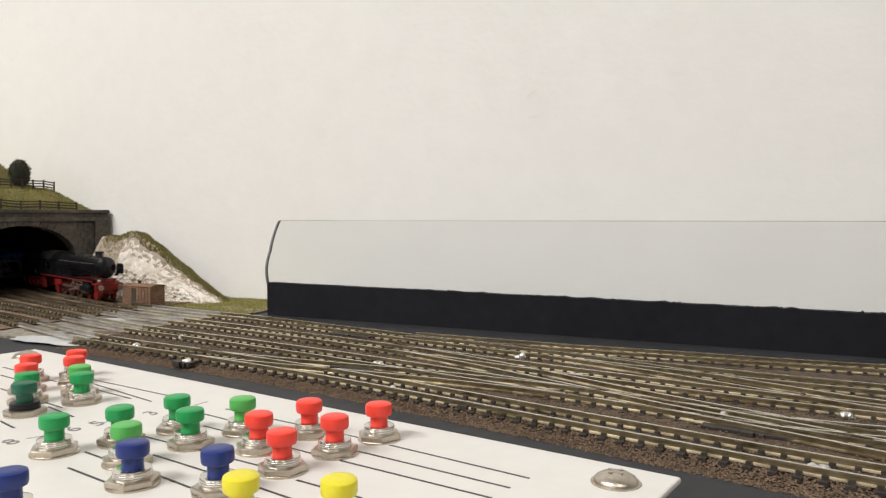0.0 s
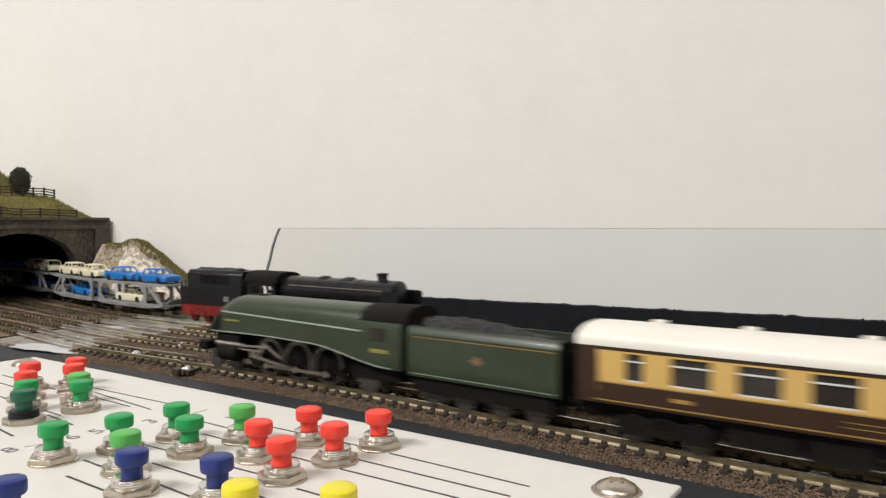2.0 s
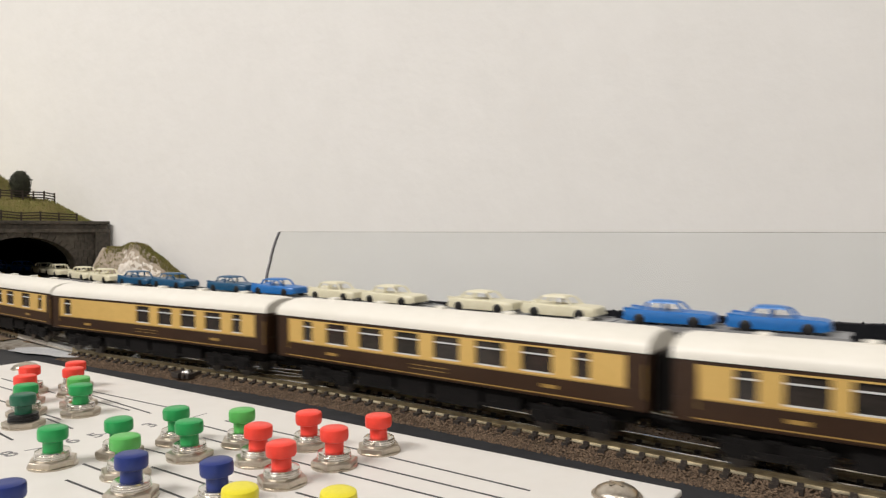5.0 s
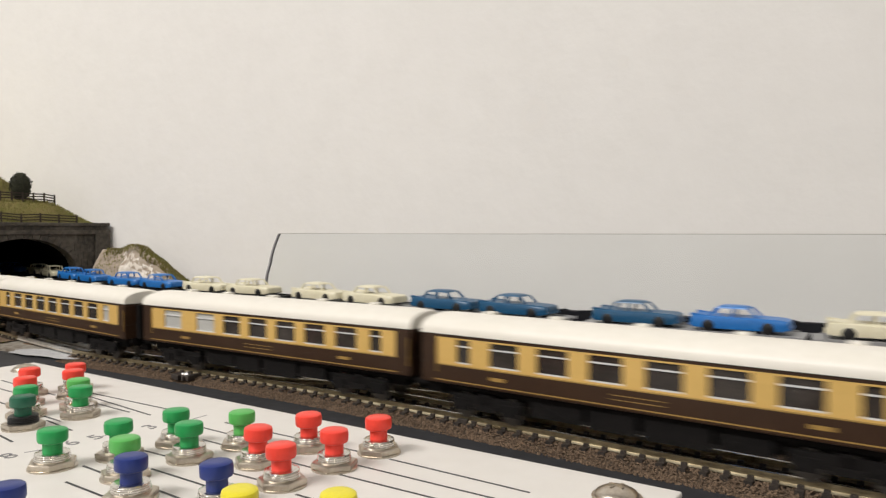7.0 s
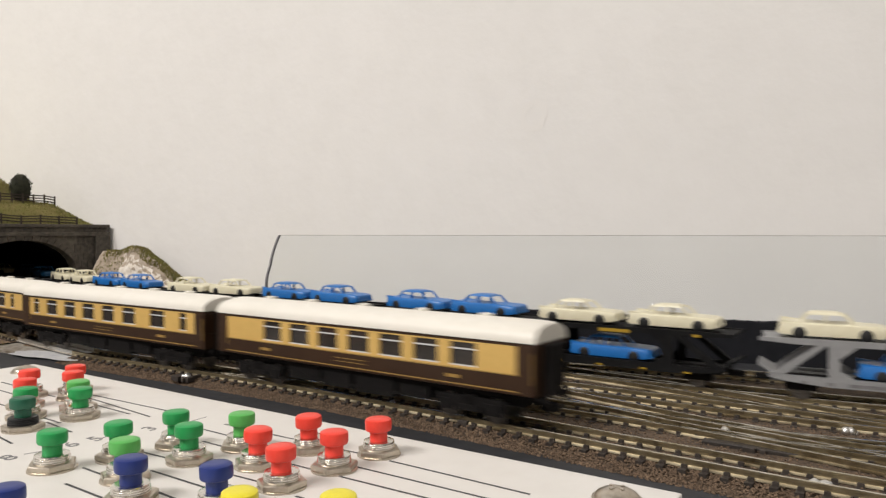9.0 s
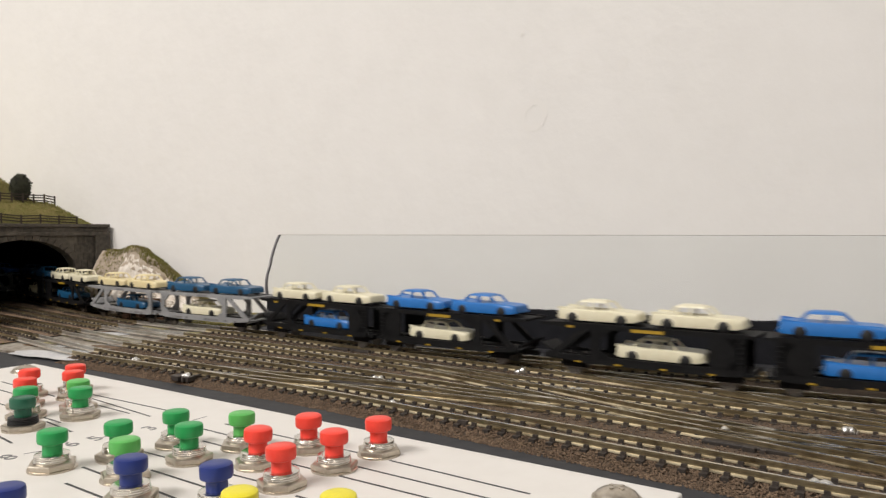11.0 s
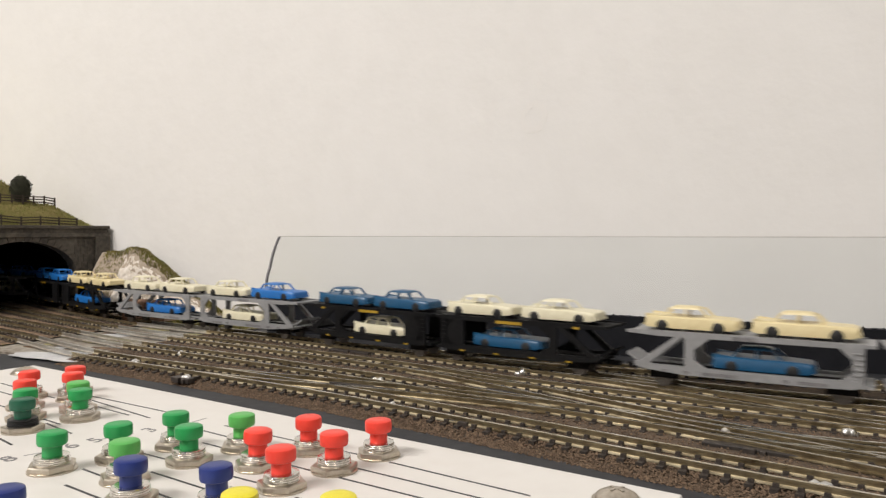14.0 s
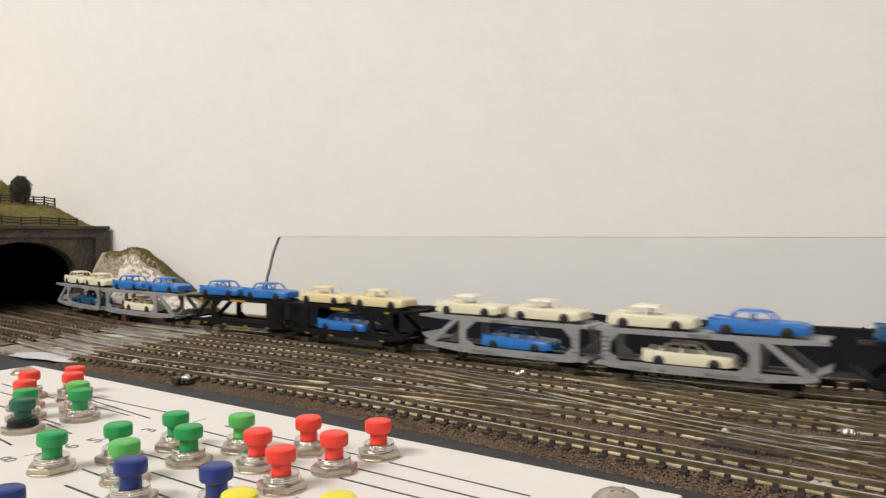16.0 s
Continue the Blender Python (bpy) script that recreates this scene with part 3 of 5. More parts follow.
def tunnel_portal():
    ob = thing("tunnel_portal", "sooty grey stone tunnel portal with a wide arch", "tunnel portal")
    seg = 28
    right, left, top, foot = 43.5, -120.0, 53.0, -4.0
    inner = [(ARCH_MID + ARCH_HALF, foot)] + [arch_point(i / seg) for i in range(seg + 1)] + [(ARCH_MID - ARCH_HALF, foot)]
    outer = []
    for a, z in inner:
        if z == foot:
            outer.append((right if a > ARCH_MID else left, foot))
        else:
            t = (a - (ARCH_MID - ARCH_HALF)) / (2 * ARCH_HALF)
            outer.append((left + (right - left) * t, top) if 0.02 < t < 0.98 else ((right if t > 0.5 else left), top * (0.5 + 0.0)))
    s = Shape()
    n = len(inner)
    vs = [face(a, b, z) for b in (0, -9) for ring in (inner, outer) for a, z in ring]
    fs = []
    for i in range(n - 1):
        fs += [(i, i + 1, n + i + 1, n + i), (2 * n + i, 3 * n + i, 3 * n + i + 1, 2 * n + i + 1), (i, 2 * n + i, 2 * n + i + 1, i + 1), (n + i, n + i + 1, 3 * n + i + 1, 3 * n + i)]
    s.add(vs, fs)
    part("facing", s, STONE, ob)
    ring = Shape()
    for i in range(22):
        t0, t1 = (i + 0.04) / 22, (i + 0.96) / 22
        q = [arch_point(t0, 0.2), arch_point(t1, 0.2), arch_point(t1, 3.8), arch_point(t0, 3.8)]
        v = Shape()
        v.loft([[face(a, b, z) for a, z in q] for b in (-1, 1.1)])
        part("arch_stone", v, STONE, ob)
    band = Shape()
    for a0, a1, b, z0, z1 in ((left, 45, 2.2, 50.0, 53.0), (left, 43.5, 1.2, 53.0, 56.2), (left, 44.5, 2.6, 56.2, PARAPET)):
        band = Shape()
        band.loft([[face(a0, -9.5, z), face(a1, -9.5, z), face(a1, b, z), face(a0, b, z)] for z in (z0, z1)])
        part("string_course" if z0 < 53 else "parapet", band, STONE, ob, bevel=0.3)
    for a0, a1 in ((33.5, 45),):
        p = Shape()
        p.loft([[face(a0, -6, z), face(a1, -6, z), face(a1, 2.4, z), face(a0, 2.4, z)] for z in (-4, 50)])
        part("pilaster", p, STONE, ob, bevel=0.4)
    rnd = random.Random(2)
    block = {}
    for row in range(9):
        z0 = -3 + row * 5.8
        a = 21 + (row % 2) * -2.5
        while a < 33:
            w = rnd.uniform(4, 5.5)
            lo = max(a, ARCH_MID + ARCH_HALF * math.sqrt(max(0, 1 - (max(0, z0 + 5 - SPRING) / 27) ** 2)) + 1.5) if z0 + 5 < 50 else a
            if a + w - lo > 1.5:
                b = Shape().loft([[face(lo, -1, z), face(min(33.3, a + w) - 0.25, -1, z), face(min(33.3, a + w) - 0.25, 0.5, z), face(lo, 0.5, z)] for z in (z0, z0 + 5.5)])
                part("stone_block", b, STONE, ob)
            a += w
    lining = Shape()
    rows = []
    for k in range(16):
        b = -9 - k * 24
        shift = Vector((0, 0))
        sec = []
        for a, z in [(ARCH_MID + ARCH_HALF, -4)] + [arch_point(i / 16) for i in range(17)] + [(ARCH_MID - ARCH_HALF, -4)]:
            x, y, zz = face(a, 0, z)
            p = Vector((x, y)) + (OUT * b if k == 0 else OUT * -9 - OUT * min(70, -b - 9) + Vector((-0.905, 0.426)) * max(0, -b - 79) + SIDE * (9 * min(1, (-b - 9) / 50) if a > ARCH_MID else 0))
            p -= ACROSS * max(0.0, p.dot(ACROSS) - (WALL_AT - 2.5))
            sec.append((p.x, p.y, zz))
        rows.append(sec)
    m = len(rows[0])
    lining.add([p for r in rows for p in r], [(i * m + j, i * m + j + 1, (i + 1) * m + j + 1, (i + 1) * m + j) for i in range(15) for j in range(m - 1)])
    # added end face, keeps the pale room wall out of the dark mouth
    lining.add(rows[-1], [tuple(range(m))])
    part("lining", lining, LINING_SHADE, ob, "near-black tunnel lining with the tunnel's shade in its colour", smooth=60)


def hill_height(a, d):
    """Height of the hill at a along the portal's face and d behind it."""
    first = 17.0 * min(1.0, max(0.0, (44 - a) / 32)) * ease((d - 4) / 18)
    second = 23.0 * ease((15 - a) / 40) * ease((d - 23) / 22)
    third = 0.1 * max(0.0, -20 - a) * ease((d - 10) / 20)
    return 56.6 + first + second + third + 1.1 * noise.noise(Vector((a * 0.06, d * 0.06, 1)))


def hill_surface(a, d):
    x, y, _ = face(a, -d, 0)
    p = Vector((x, y))
    over = p.dot(ACROSS) - (WALL_AT - 1.5)
    if over > 0:
        p -= ACROSS * over
    return p.x, p.y, hill_height(a, d)


def hill():
    ob = thing("hill", "grassy model hill above the tunnel portal", "hill")
    s = Shape()
    s.sheet(70, 60, lambda u, v: hill_surface(-190 + 234 * u, 4 + 300 * v * v + 20 * v))
    part("turf", s, GRASS_BASE, ob, smooth=70)
    rnd = random.Random(6)
    g = Shape()
    for i in range(16000):
        a, d = rnd.uniform(-60, 44), rnd.random() ** 1.6 * 90
        x, y, z = hill_surface(a, d)
        h, w, t = rnd.uniform(0.7, 2.0), 0.28, rnd.uniform(0, 6.3)
        lx, ly = rnd.uniform(-0.7, 0.7), rnd.uniform(-0.7, 0.7)
        c, n = math.cos(t) * w, math.sin(t) * w
        g.add([(x - c, y - n, z - 0.3), (x + c, y + n, z - 0.3), (x + lx, y + ly, z + h)], [(0, 1, 2)])
    tagged(part("grass_tufts", g, GRASS, ob), kind="stuff")


def fence(posts, label):
    ob = thing("wooden_fence", label, "fence", "field fences")
    pts = [Vector(hill_surface(a, d)) for a, d in posts]
    for p in pts:
        part("post", Shape().box(-0.55, 0.55, -0.55, 0.55, -2, 7.2), FENCE_WOOD, ob, at=place(p.x, p.y, p.z, 37))
    for p, q in zip(pts, pts[1:]):
        for h in (2.4, 4.4, 6.2):
            s = Shape()
            d = (q - p).normalized()
            r = Vector((d.y, -d.x, 0)).normalized() * 0.2
            u = Vector((0, 0, 0.42))
            s.loft([[tuple(e + Vector((0, 0, h)) + r * i + u * j) for i, j in ((-1, -1), (1, -1), (1, 1), (-1, 1))] for e in (p - d * 0.5, q + d * 0.5)])
            part("fence_rail", s, FENCE_WOOD, ob)


def bush(a, d, r, h):
    ob = thing("bush", "dark rounded clump foliage bush on the hill", "bush")
    x, y, z = hill_surface(a, d)
    rnd = random.Random(12)
    part("stem", Shape().lathe((x, y, z - 1), (0, 0, 1), [(0, 0.9), (3, 0.7), (6, 0.4)], 7), FENCE_WOOD, ob)
    s = Shape()
    part("core", Shape().lathe((x, y, z + 1), (0, 0, 1), [(0, r * 0.45), (h * 0.2, r * 0.82), (h * 0.5, r * 0.9), (h * 0.8, r * 0.7), (h * 0.97, r * 0.3)], 14), BUSH, ob, "dense dark clump", smooth=60)
    for i in range(2600):
        v = Vector((rnd.gauss(0, 1), rnd.gauss(0, 1), rnd.gauss(0, 1))).normalized() * (rnd.random() ** 0.25)
        k = 1 + 0.12 * noise.noise(v * 2.2)
        p = Vector((x + v.x * r * k, y + v.y * r * k, z + h * 0.5 + 0.5 + v.z * h * 0.52 * k))
        w = rnd.uniform(0.35, 0.8)
        t = [Vector((rnd.uniform(-1, 1), rnd.uniform(-1, 1), rnd.uniform(-1, 1))) * w for _ in range(4)]
        s.add([tuple(p + e) for e in t], [(0, 1, 2), (0, 2, 3), (0, 3, 1), (1, 3, 2)])
    part("foliage", s, BUSH, ob)


CLIFF_A, CLIFF_B = Vector((-245.0, 514.5)), Vector((-149.0, 474.0))


def cliff_point(u, v):
    """u from the portal down to the low end, v from foot to crest and down behind."""
    foot = CLIFF_A.lerp(CLIFF_B, u)
    top = 45.5 * (1 - ease((u - 0.12) / 0.42) * 0.34 - 0.64 * ease((u - 0.28) / 0.80)) + 1.5 * math.sin(u * 9)
    top = 42.6 - 3.5 * ease((0.16 - u) / 0.16) - 46.0 * max(0, u - 0.2) / 0.8 + 1.2 * noise.noise(Vector((u * 9, 0, 2)))
    top = max(top, -2.5)
    depth = 19 + 12 * (1 - u)
    k = min(1, v / 0.72)
    z = -4 + (top + 4) * (k ** 0.85)
    if v > 0.72:
        z = top - 2 * (v - 0.72) / 0.28
    p = foot + ACROSS * (depth * v * (0.6 + 0.4 * v))
    r = noise.noise(Vector((u * 14, v * 8, 5))) * 2.6 + noise.noise(Vector((u * 40, v * 22, 7))) * 1.3
    p -= ACROSS * r * (v < 0.75) * min(1, v * 6)
    over = p.dot(ACROSS) - (WALL_AT - 1.2)
    if over > 0:
        p -= ACROSS * over
    return p.x, p.y, z


def cliff():
    ob = thing("rock_cliff", "white plaster rock face with a grassy crest beside the tunnel", "cliff")
    s = Shape()
    s.sheet(80, 40, lambda u, v: cliff_point(0.1 + 0.9 * u, v * (0.60 + 0.16 * noise.noise(Vector((u * 22, 1, 0))))))
    part("white_face", s, ROCK, ob, "rough white plaster rock", smooth=35)
    s = Shape()
    s.sheet(80, 14, lambda u, v: cliff_point(0.1 + 0.9 * u, 0.47 + v * 0.53))
    part("crest", s, ROCK_DIRTY, ob, "brown mossy crest of the cliff", smooth=60)
    s = Shape()
    s.sheet(14, 40, lambda u, v: cliff_point(-0.14 + 0.26 * u, v))
    part("dirty_shoulder", s, ROCK_DIRTY, ob, "brown mossy rock beside the portal", smooth=40)
    rnd = random.Random(7)
    g = Shape()
    for i in range(9000):
        u, v = rnd.uniform(-0.1, 1.0), rnd.uniform(0.64, 1.0)
        if rnd.random() < 0.12:
            u, v = rnd.uniform(-0.12, 0.12), rnd.random()
        x, y, z = cliff_point(u, v)
        h, t = rnd.uniform(0.6, 1.7), rnd.uniform(0, 6.3)
        c, n = math.cos(t) * 0.3, math.sin(t) * 0.3
        g.add([(x - c, y - n, z - 0.3), (x + c, y + n, z - 0.3), (x + rnd.uniform(-0.6, 0.6), y + rnd.uniform(-0.8, 0.2), z + h)], [(0, 1, 2)])
    tagged(part("crest_grass", g, GRASS, ob), kind="stuff")
    fall = Shape()
    for i in range(500):
        u, v = rnd.uniform(0.2, 0.95), rnd.random() ** 2 * 0.3
        x, y, z = cliff_point(u, v)
        r = rnd.uniform(0.5, 1.6)
        fall.lathe((x - 1.5 * (1 - v), y - 2.5 * (1 - v * 2), z + 0.2), (rnd.uniform(-1, 1), rnd.uniform(-1, 1), 1), [(-r * 0.6, r * 0.5), (0, r), (r * 0.7, r * 0.4)], 5)
    tagged(part("rubble", fall, ROCK, ob, "broken white plaster rubble"), kind="stuff")


def scenic_ground():
    s = Shape()
    s.sheet(150, 70, lambda u, v: (lambda q, n: (*lay(q, n), BOARD_Z + 1.7 + 0.22 * noise.noise(Vector((q * 0.04, n * 0.04, 0))) * ease(v * 8) * ease((1 - u) * 30) + 0.15 * noise.noise(Vector((q * 0.2, n * 0.2, 0)))))(-900 + (JOINT[0] - 2 + 900) * u ** 0.7, 205 + (WALL_AT - 3 - 205) * v))
    tagged(part("scenic_ground", s, EARTH, smooth=70), "brown earth scatter round the tunnel tracks", "ground", kind="structure")
    s = Shape()
    s.sheet(60, 24, lambda u, v: (lambda q, n: (*lay(q, n), BOARD_Z + 1.0 + 0.5 * noise.noise(Vector((q * 0.1, n * 0.1, 0)))))(-372 + 88 * u, (BACK.across(-372 + 88 * u) + 11) * (1 - v) + (WALL_AT - 2) * v))
    tagged(part("grass_verge", s, GRASS_BASE, smooth=70), "short yellow-green grass verge behind the back track", "grass", kind="stuff")
    rnd = random.Random(11)
    g = Shape()
    for i in range(9000):
        q = rnd.uniform(-372, -284.5)
        n = BACK.across(q) + 11 + rnd.random() ** 1.3 * (WALL_AT - 3 - BACK.across(q) - 11)
        if i % 9 == 0:
            q, n = rnd.uniform(-420, -352), rnd.uniform(222, 238)
        p = lay(q, n)
        h, t = rnd.uniform(0.5, 1.6), rnd.uniform(0, 6.3)
        c, w = math.cos(t) * 0.25, math.sin(t) * 0.25
        g.add([(p.x - c, p.y - w, -3.4), (p.x + c, p.y + w, -3.4), (p.x + rnd.uniform(-0.6, 0.6), p.y + rnd.uniform(-0.6, 0.6), -3 + h)], [(0, 1, 2)])
    tagged(part("verge_grass", g, GRASS), "yellow-green grass fibres", "grass", kind="stuff")


def shed():
    ob = thing("van_body_hut", "small rusty brown grounded van body used as a hut", "hut", at=place(-188.3, 461.5, -3.2, -27))
    part("body", Shape().box(-12, 12, -5.5, 5.5, 0, 13.6), RUST, ob, bevel=0.3)
    s = Shape()
    s.loft([[(x, y, 13.2 + 1.4 * math.cos(y / 6.2 * 1.4)) for y in (-6.2, -4, -2, 0, 2, 4, 6.2)] + [(x, 6.2, 13.0), (x, -6.2, 13.0)] for x in (-12.6, 12.6)])
    part("roof", s, RUST, ob, smooth=40)
    for i in range(9):
        x = -11.2 + i * 2.6
        part("plank", Shape().box(x, x + 2.3, -5.85, -5.4, 0.4, 12.8), RUST, ob)
    part("door", Shape().box(-4.6, -0.6, -6.1, -5.8, 0.5, 12), FENCE_WOOD, ob, "dark doorway")
    part("end_post", Shape().box(-12.4, -11, -6.0, 6.0, 0, 13), RUST, ob)
    part("vent", Shape().lathe((-4, 0, 14.2), (0, 0, 1), [(0, 1), (1.4, 1), (1.6, 1.5), (2.2, 1.3)], 8), FENCE_WOOD, ob)


tunnel_portal()
hill()
fence([(24 - i * 13.0, 7 + i * 0.2) for i in range(0, 9)], "dark wooden post and rail fence along the portal top")
fence([(15 - i * 7.5, 22 + i * 0.1) for i in range(12)], "dark wooden post and rail fence on the upper slope")
bush(-6.5, 28, 7.4, 19.5)
cliff()
scenic_ground()
shed()


# ---- the control panel with its push buttons ----
PANEL_CORNER, PANEL_U, PANEL_Z = Vector((46.0, 139.6)), Vector((0.824, -0.566)), 3.0
PANEL_V = Vector((-0.566, -0.824))


def on_panel(a, b):
    """a along the far edge to the left of the far corner, b from that edge towards the camera."""
    return PANEL_CORNER - PANEL_U * a + PANEL_V * b


def control_panel():
    ob = thing("control_panel", "white control panel board with a drawn track diagram", "control panel")
    s = Shape()
    c = [on_panel(a, b) for a, b in ((0, 0), (244, 0), (244, 190), (0, 190))]
    s.loft([[(p.x, p.y, z) for p in c] for z in (1.6, PANEL_Z)])
    part("panel_sheet", s, PANEL_WHITE, ob, bevel=0.5)
    s = Shape()
    c = [on_panel(a, b) for a, b in ((4, 3), (242, 3), (242, 188), (4, 188))]
    s.loft([[(p.x, p.y, z) for p in c] for z in (BOARD_Z, 1.6)])
    part("black_base", s, BLACK_BOARD, ob, "black painted base")
    for p0, p1 in (((-106.6, 220.1), (-79.2, 197.6)), ((-108.3, 224.7), (-75.6, 203.3)), ((-56.7, 189.9), (-18.4, 164.4)), ((-11.7, 159.4), (16.6, 138.8)), ((-60.8, 185.0), (-32.6, 164.8)), ((-19.3, 155.9), (12.4, 133.8)), ((-57.4, 174.3), (-26.7, 152.9)), ((-21.4, 149.3), (8.7, 128.9)), ((-70.1, 167.0), (-34.2, 144.2)), ((-27.9, 137.9), (-14.5, 128.9)), ((-61.2, 152.9), (-46.6, 142.6)), ((-75.0, 144.8), (-63.3, 136.4)), ((-76.5, 154.8), (-70.0, 150.0)), ((-56.0, 141.0), (-45.6, 133.0)), ((-147.1, 243.6), (-117.6, 221.6)), ((-140.6, 231.3), (-131.5, 224.7)), ((-129.5, 212.8), (-100.1, 191.1)), ((-104.4, 192.2), (-92.7, 182.3)), ((-109.0, 178.7), (-101.8, 172.4)), ((-100.7, 211.4), (-86.1, 200.7)), ((-41.2, 139.4), (-26.4, 128.1))):
        a, b = Vector(p0), Vector(p1)
        r = Vector((b.y - a.y, a.x - b.x)).normalized() * 0.3
        q = [a + r, b + r, b - r, a - r]
        part("diagram_line", Shape().loft([[(p.x, p.y, z) for p in q] for z in (PANEL_Z - 0.2, PANEL_Z + 0.05)]), INK, ob)
    for text, x, y in (("3", -74.4, 185.5), ("5", -83.9, 176.3), ("6", -87.3, 171.5), ("8", -96.1, 161.5)):
        cu = bpy.data.curves.new("digit", "FONT")
        cu.body, cu.size, cu.extrude, cu.align_x, cu.align_y = text, 0.0062, 0.00004, "CENTER", "CENTER"
        me = bpy.data.meshes.new_from_object(bpy.data.objects.new("digit", cu))
        me.materials.append(INK_FAINT)
        part("digit", me, None, ob, "handwritten track number", at=place(x, y, PANEL_Z + 0.05, 60))
    for a, b in (((-66.3, 193.4), (-63.9, 197.6)), ((-78.2, 180.8), (-77.4, 182.3)), ((-83.0, 176.7), (-82.1, 178.2)), ((-94.2, 164.0), (-91.7, 166.1))):
        a, b = Vector(a), Vector(b)
        r = Vector((b.y - a.y, a.x - b.x)).normalized() * 0.2
        q = [a + r, b + r, b - r, a - r]
        part("diagram_line", Shape().loft([[(p.x, p.y, z) for p in q] for z in (PANEL_Z - 0.2, PANEL_Z + 0.04)]), INK_FAINT, ob)
    for x, y in ((-149.4, 261.6), (32.6, 136.6)):
        sc = thing("screw", "domed bright screw holding the panel corner", "screw", "panel screws", at=place(x, y, PANEL_Z, 30))
        part("head", Shape().lathe((0, 0, 0), (0, 0, 1), [(-0.1, 4.3), (0.5, 4.3), (1.2, 3.7), (1.8, 2.6), (2.15, 1.3), (2.25, 0.4)], 28), NUT_METAL, sc, smooth=50)
        part("cross_slot", Shape().box(-1.7, 1.7, -0.3, 0.3, 2.0, 2.27).box(-0.3, 0.3, -1.7, 1.7, 2.0, 2.28), NUT_METAL, sc)
        part("washer", Shape().lathe((0, 0, 0), (0, 0, 1), [(-0.15, 4.7), (0.25, 4.7), (0.3, 4.5)], 28), NUT_METAL, sc, smooth=40)


def cap_mesh(mat):
    s = Shape()
    s.lathe((0, 0, 0), (0, 0, 1), [(2.0, 1.95), (5.2, 1.98), (5.4, 2.5), (5.55, 2.85), (5.95, 3.0), (7.4, 3.02), (7.95, 2.9), (8.2, 2.5), (8.3, 1.4), (8.32, 0.3)], 28)
    return s.mesh("cap", mat, 40)


def buttons():
    hexa = Shape()
    hexa.lathe((0, 0, 0), (0, 0, 1), [(0.35, 4.85), (0.5, 5.0), (1.35, 5.0), (1.55, 4.7)], 6)
    nut = hexa.mesh("nut", NUT_METAL)
    wash = Shape().lathe((0, 0, 0), (0, 0, 1), [(0.0, 4.9), (0.3, 4.9), (0.4, 4.75)], 26).mesh("washer", NUT_METAL, 40)
    ring = [(1.4, 3.5), (1.6, 3.6), (1.9, 3.6), (2.0, 3.38), (2.15, 3.55), (2.35, 3.55), (2.45, 3.35), (2.6, 3.5), (2.75, 3.5), (2.85, 3.3), (3.0, 3.45), (3.25, 3.4), (3.4, 3.05), (3.3, 2.1)]
    bushing = Shape().lathe((0, 0, 0), (0, 0, 1), ring, 26).mesh("threaded_bush", CHROME, 30)
    bushing_black = bushing.copy()
    bushing_black.materials[0] = BLACK_PLASTIC
    caps = {k: cap_mesh(m) for k, m in dict(red=CAP_RED, green=CAP_GREEN, light_green=CAP_LIGHT, dark_green=CAP_DARK, blue=CAP_BLUE, yellow=CAP_YELLOW).items()}
    rnd = random.Random(9)
    places = [("red", -125.6, 222.4), ("red", -119.2, 208.6), ("green", -112.1, 196.4), ("dark_green", -106.3, 184.9), ("red", -115.6, 230.0), ("red", -111.0, 219.7),
              ("light_green", -102.9, 206.2), ("green", -97.5, 196.4), ("green", -82.5, 154.0), ("green", -71.4, 161.0), ("light_green", -64.3, 147.6), ("blue", -58.1, 135.6),
              ("green", -62.3, 170.8), ("green", -55.3, 159.1), ("light_green", -46.5, 169.1), ("red", -39.6, 155.8), ("red", -31.6, 142.9), ("blue", -40.8, 131.9),
              ("yellow", -33.0, 118.2), ("red", -30.6, 167.0), ("red", -22.9, 153.6), ("red", -14.4, 164.0), ("blue", -71.9, 120.0), ("yellow", -16.8, 116.6)]
    for colour, x, y in places:
        word = colour.replace("_", " ")
        extra = "a black bush" if colour == "dark_green" else "a plated bush and nut"
        ob = thing("push_button", f"{word} mushroom-capped push button in {extra}", "push button", "buttons of the control panel", at=place(x, y, PANEL_Z, rnd.uniform(0, 60)))
        part("cap", caps[colour], None, ob, f"{word} plastic cap", at=pose(0, 0, 0, rnd.uniform(-1.5, 1.5), rnd.uniform(-1.5, 1.5), 0))
        part("nut", nut, None, ob, "dull hexagonal nut")
        part("washer", wash, None, ob)
        part("threaded_bush", bushing_black if colour == "dark_green" else bushing, None, ob, "black bush" if colour == "dark_green" else "bright threaded bush")


control_panel()
buttons()


# ---- rolling stock: x points the way it goes, origin on the rail below its middle; millimetres ----
def wheel(parent, x, y, r, name="wheel", mat=None, spokes=0, label=""):
    """A wheel whose own origin is its axle, so that it can turn."""
    ob = part(name, Shape().lathe((0, 0, 0), (0, 1, 0), [(-0.9, r * 0.8), (-0.9, r), (0.5, r), (0.6, r + 0.5), (0.9, r + 0.5), (0.9, r * 0.8)], 20) if not spokes else
              Shape().add([], []), mat or TYRE, parent, label, smooth=35, at=place(x, y, r))
    return ob


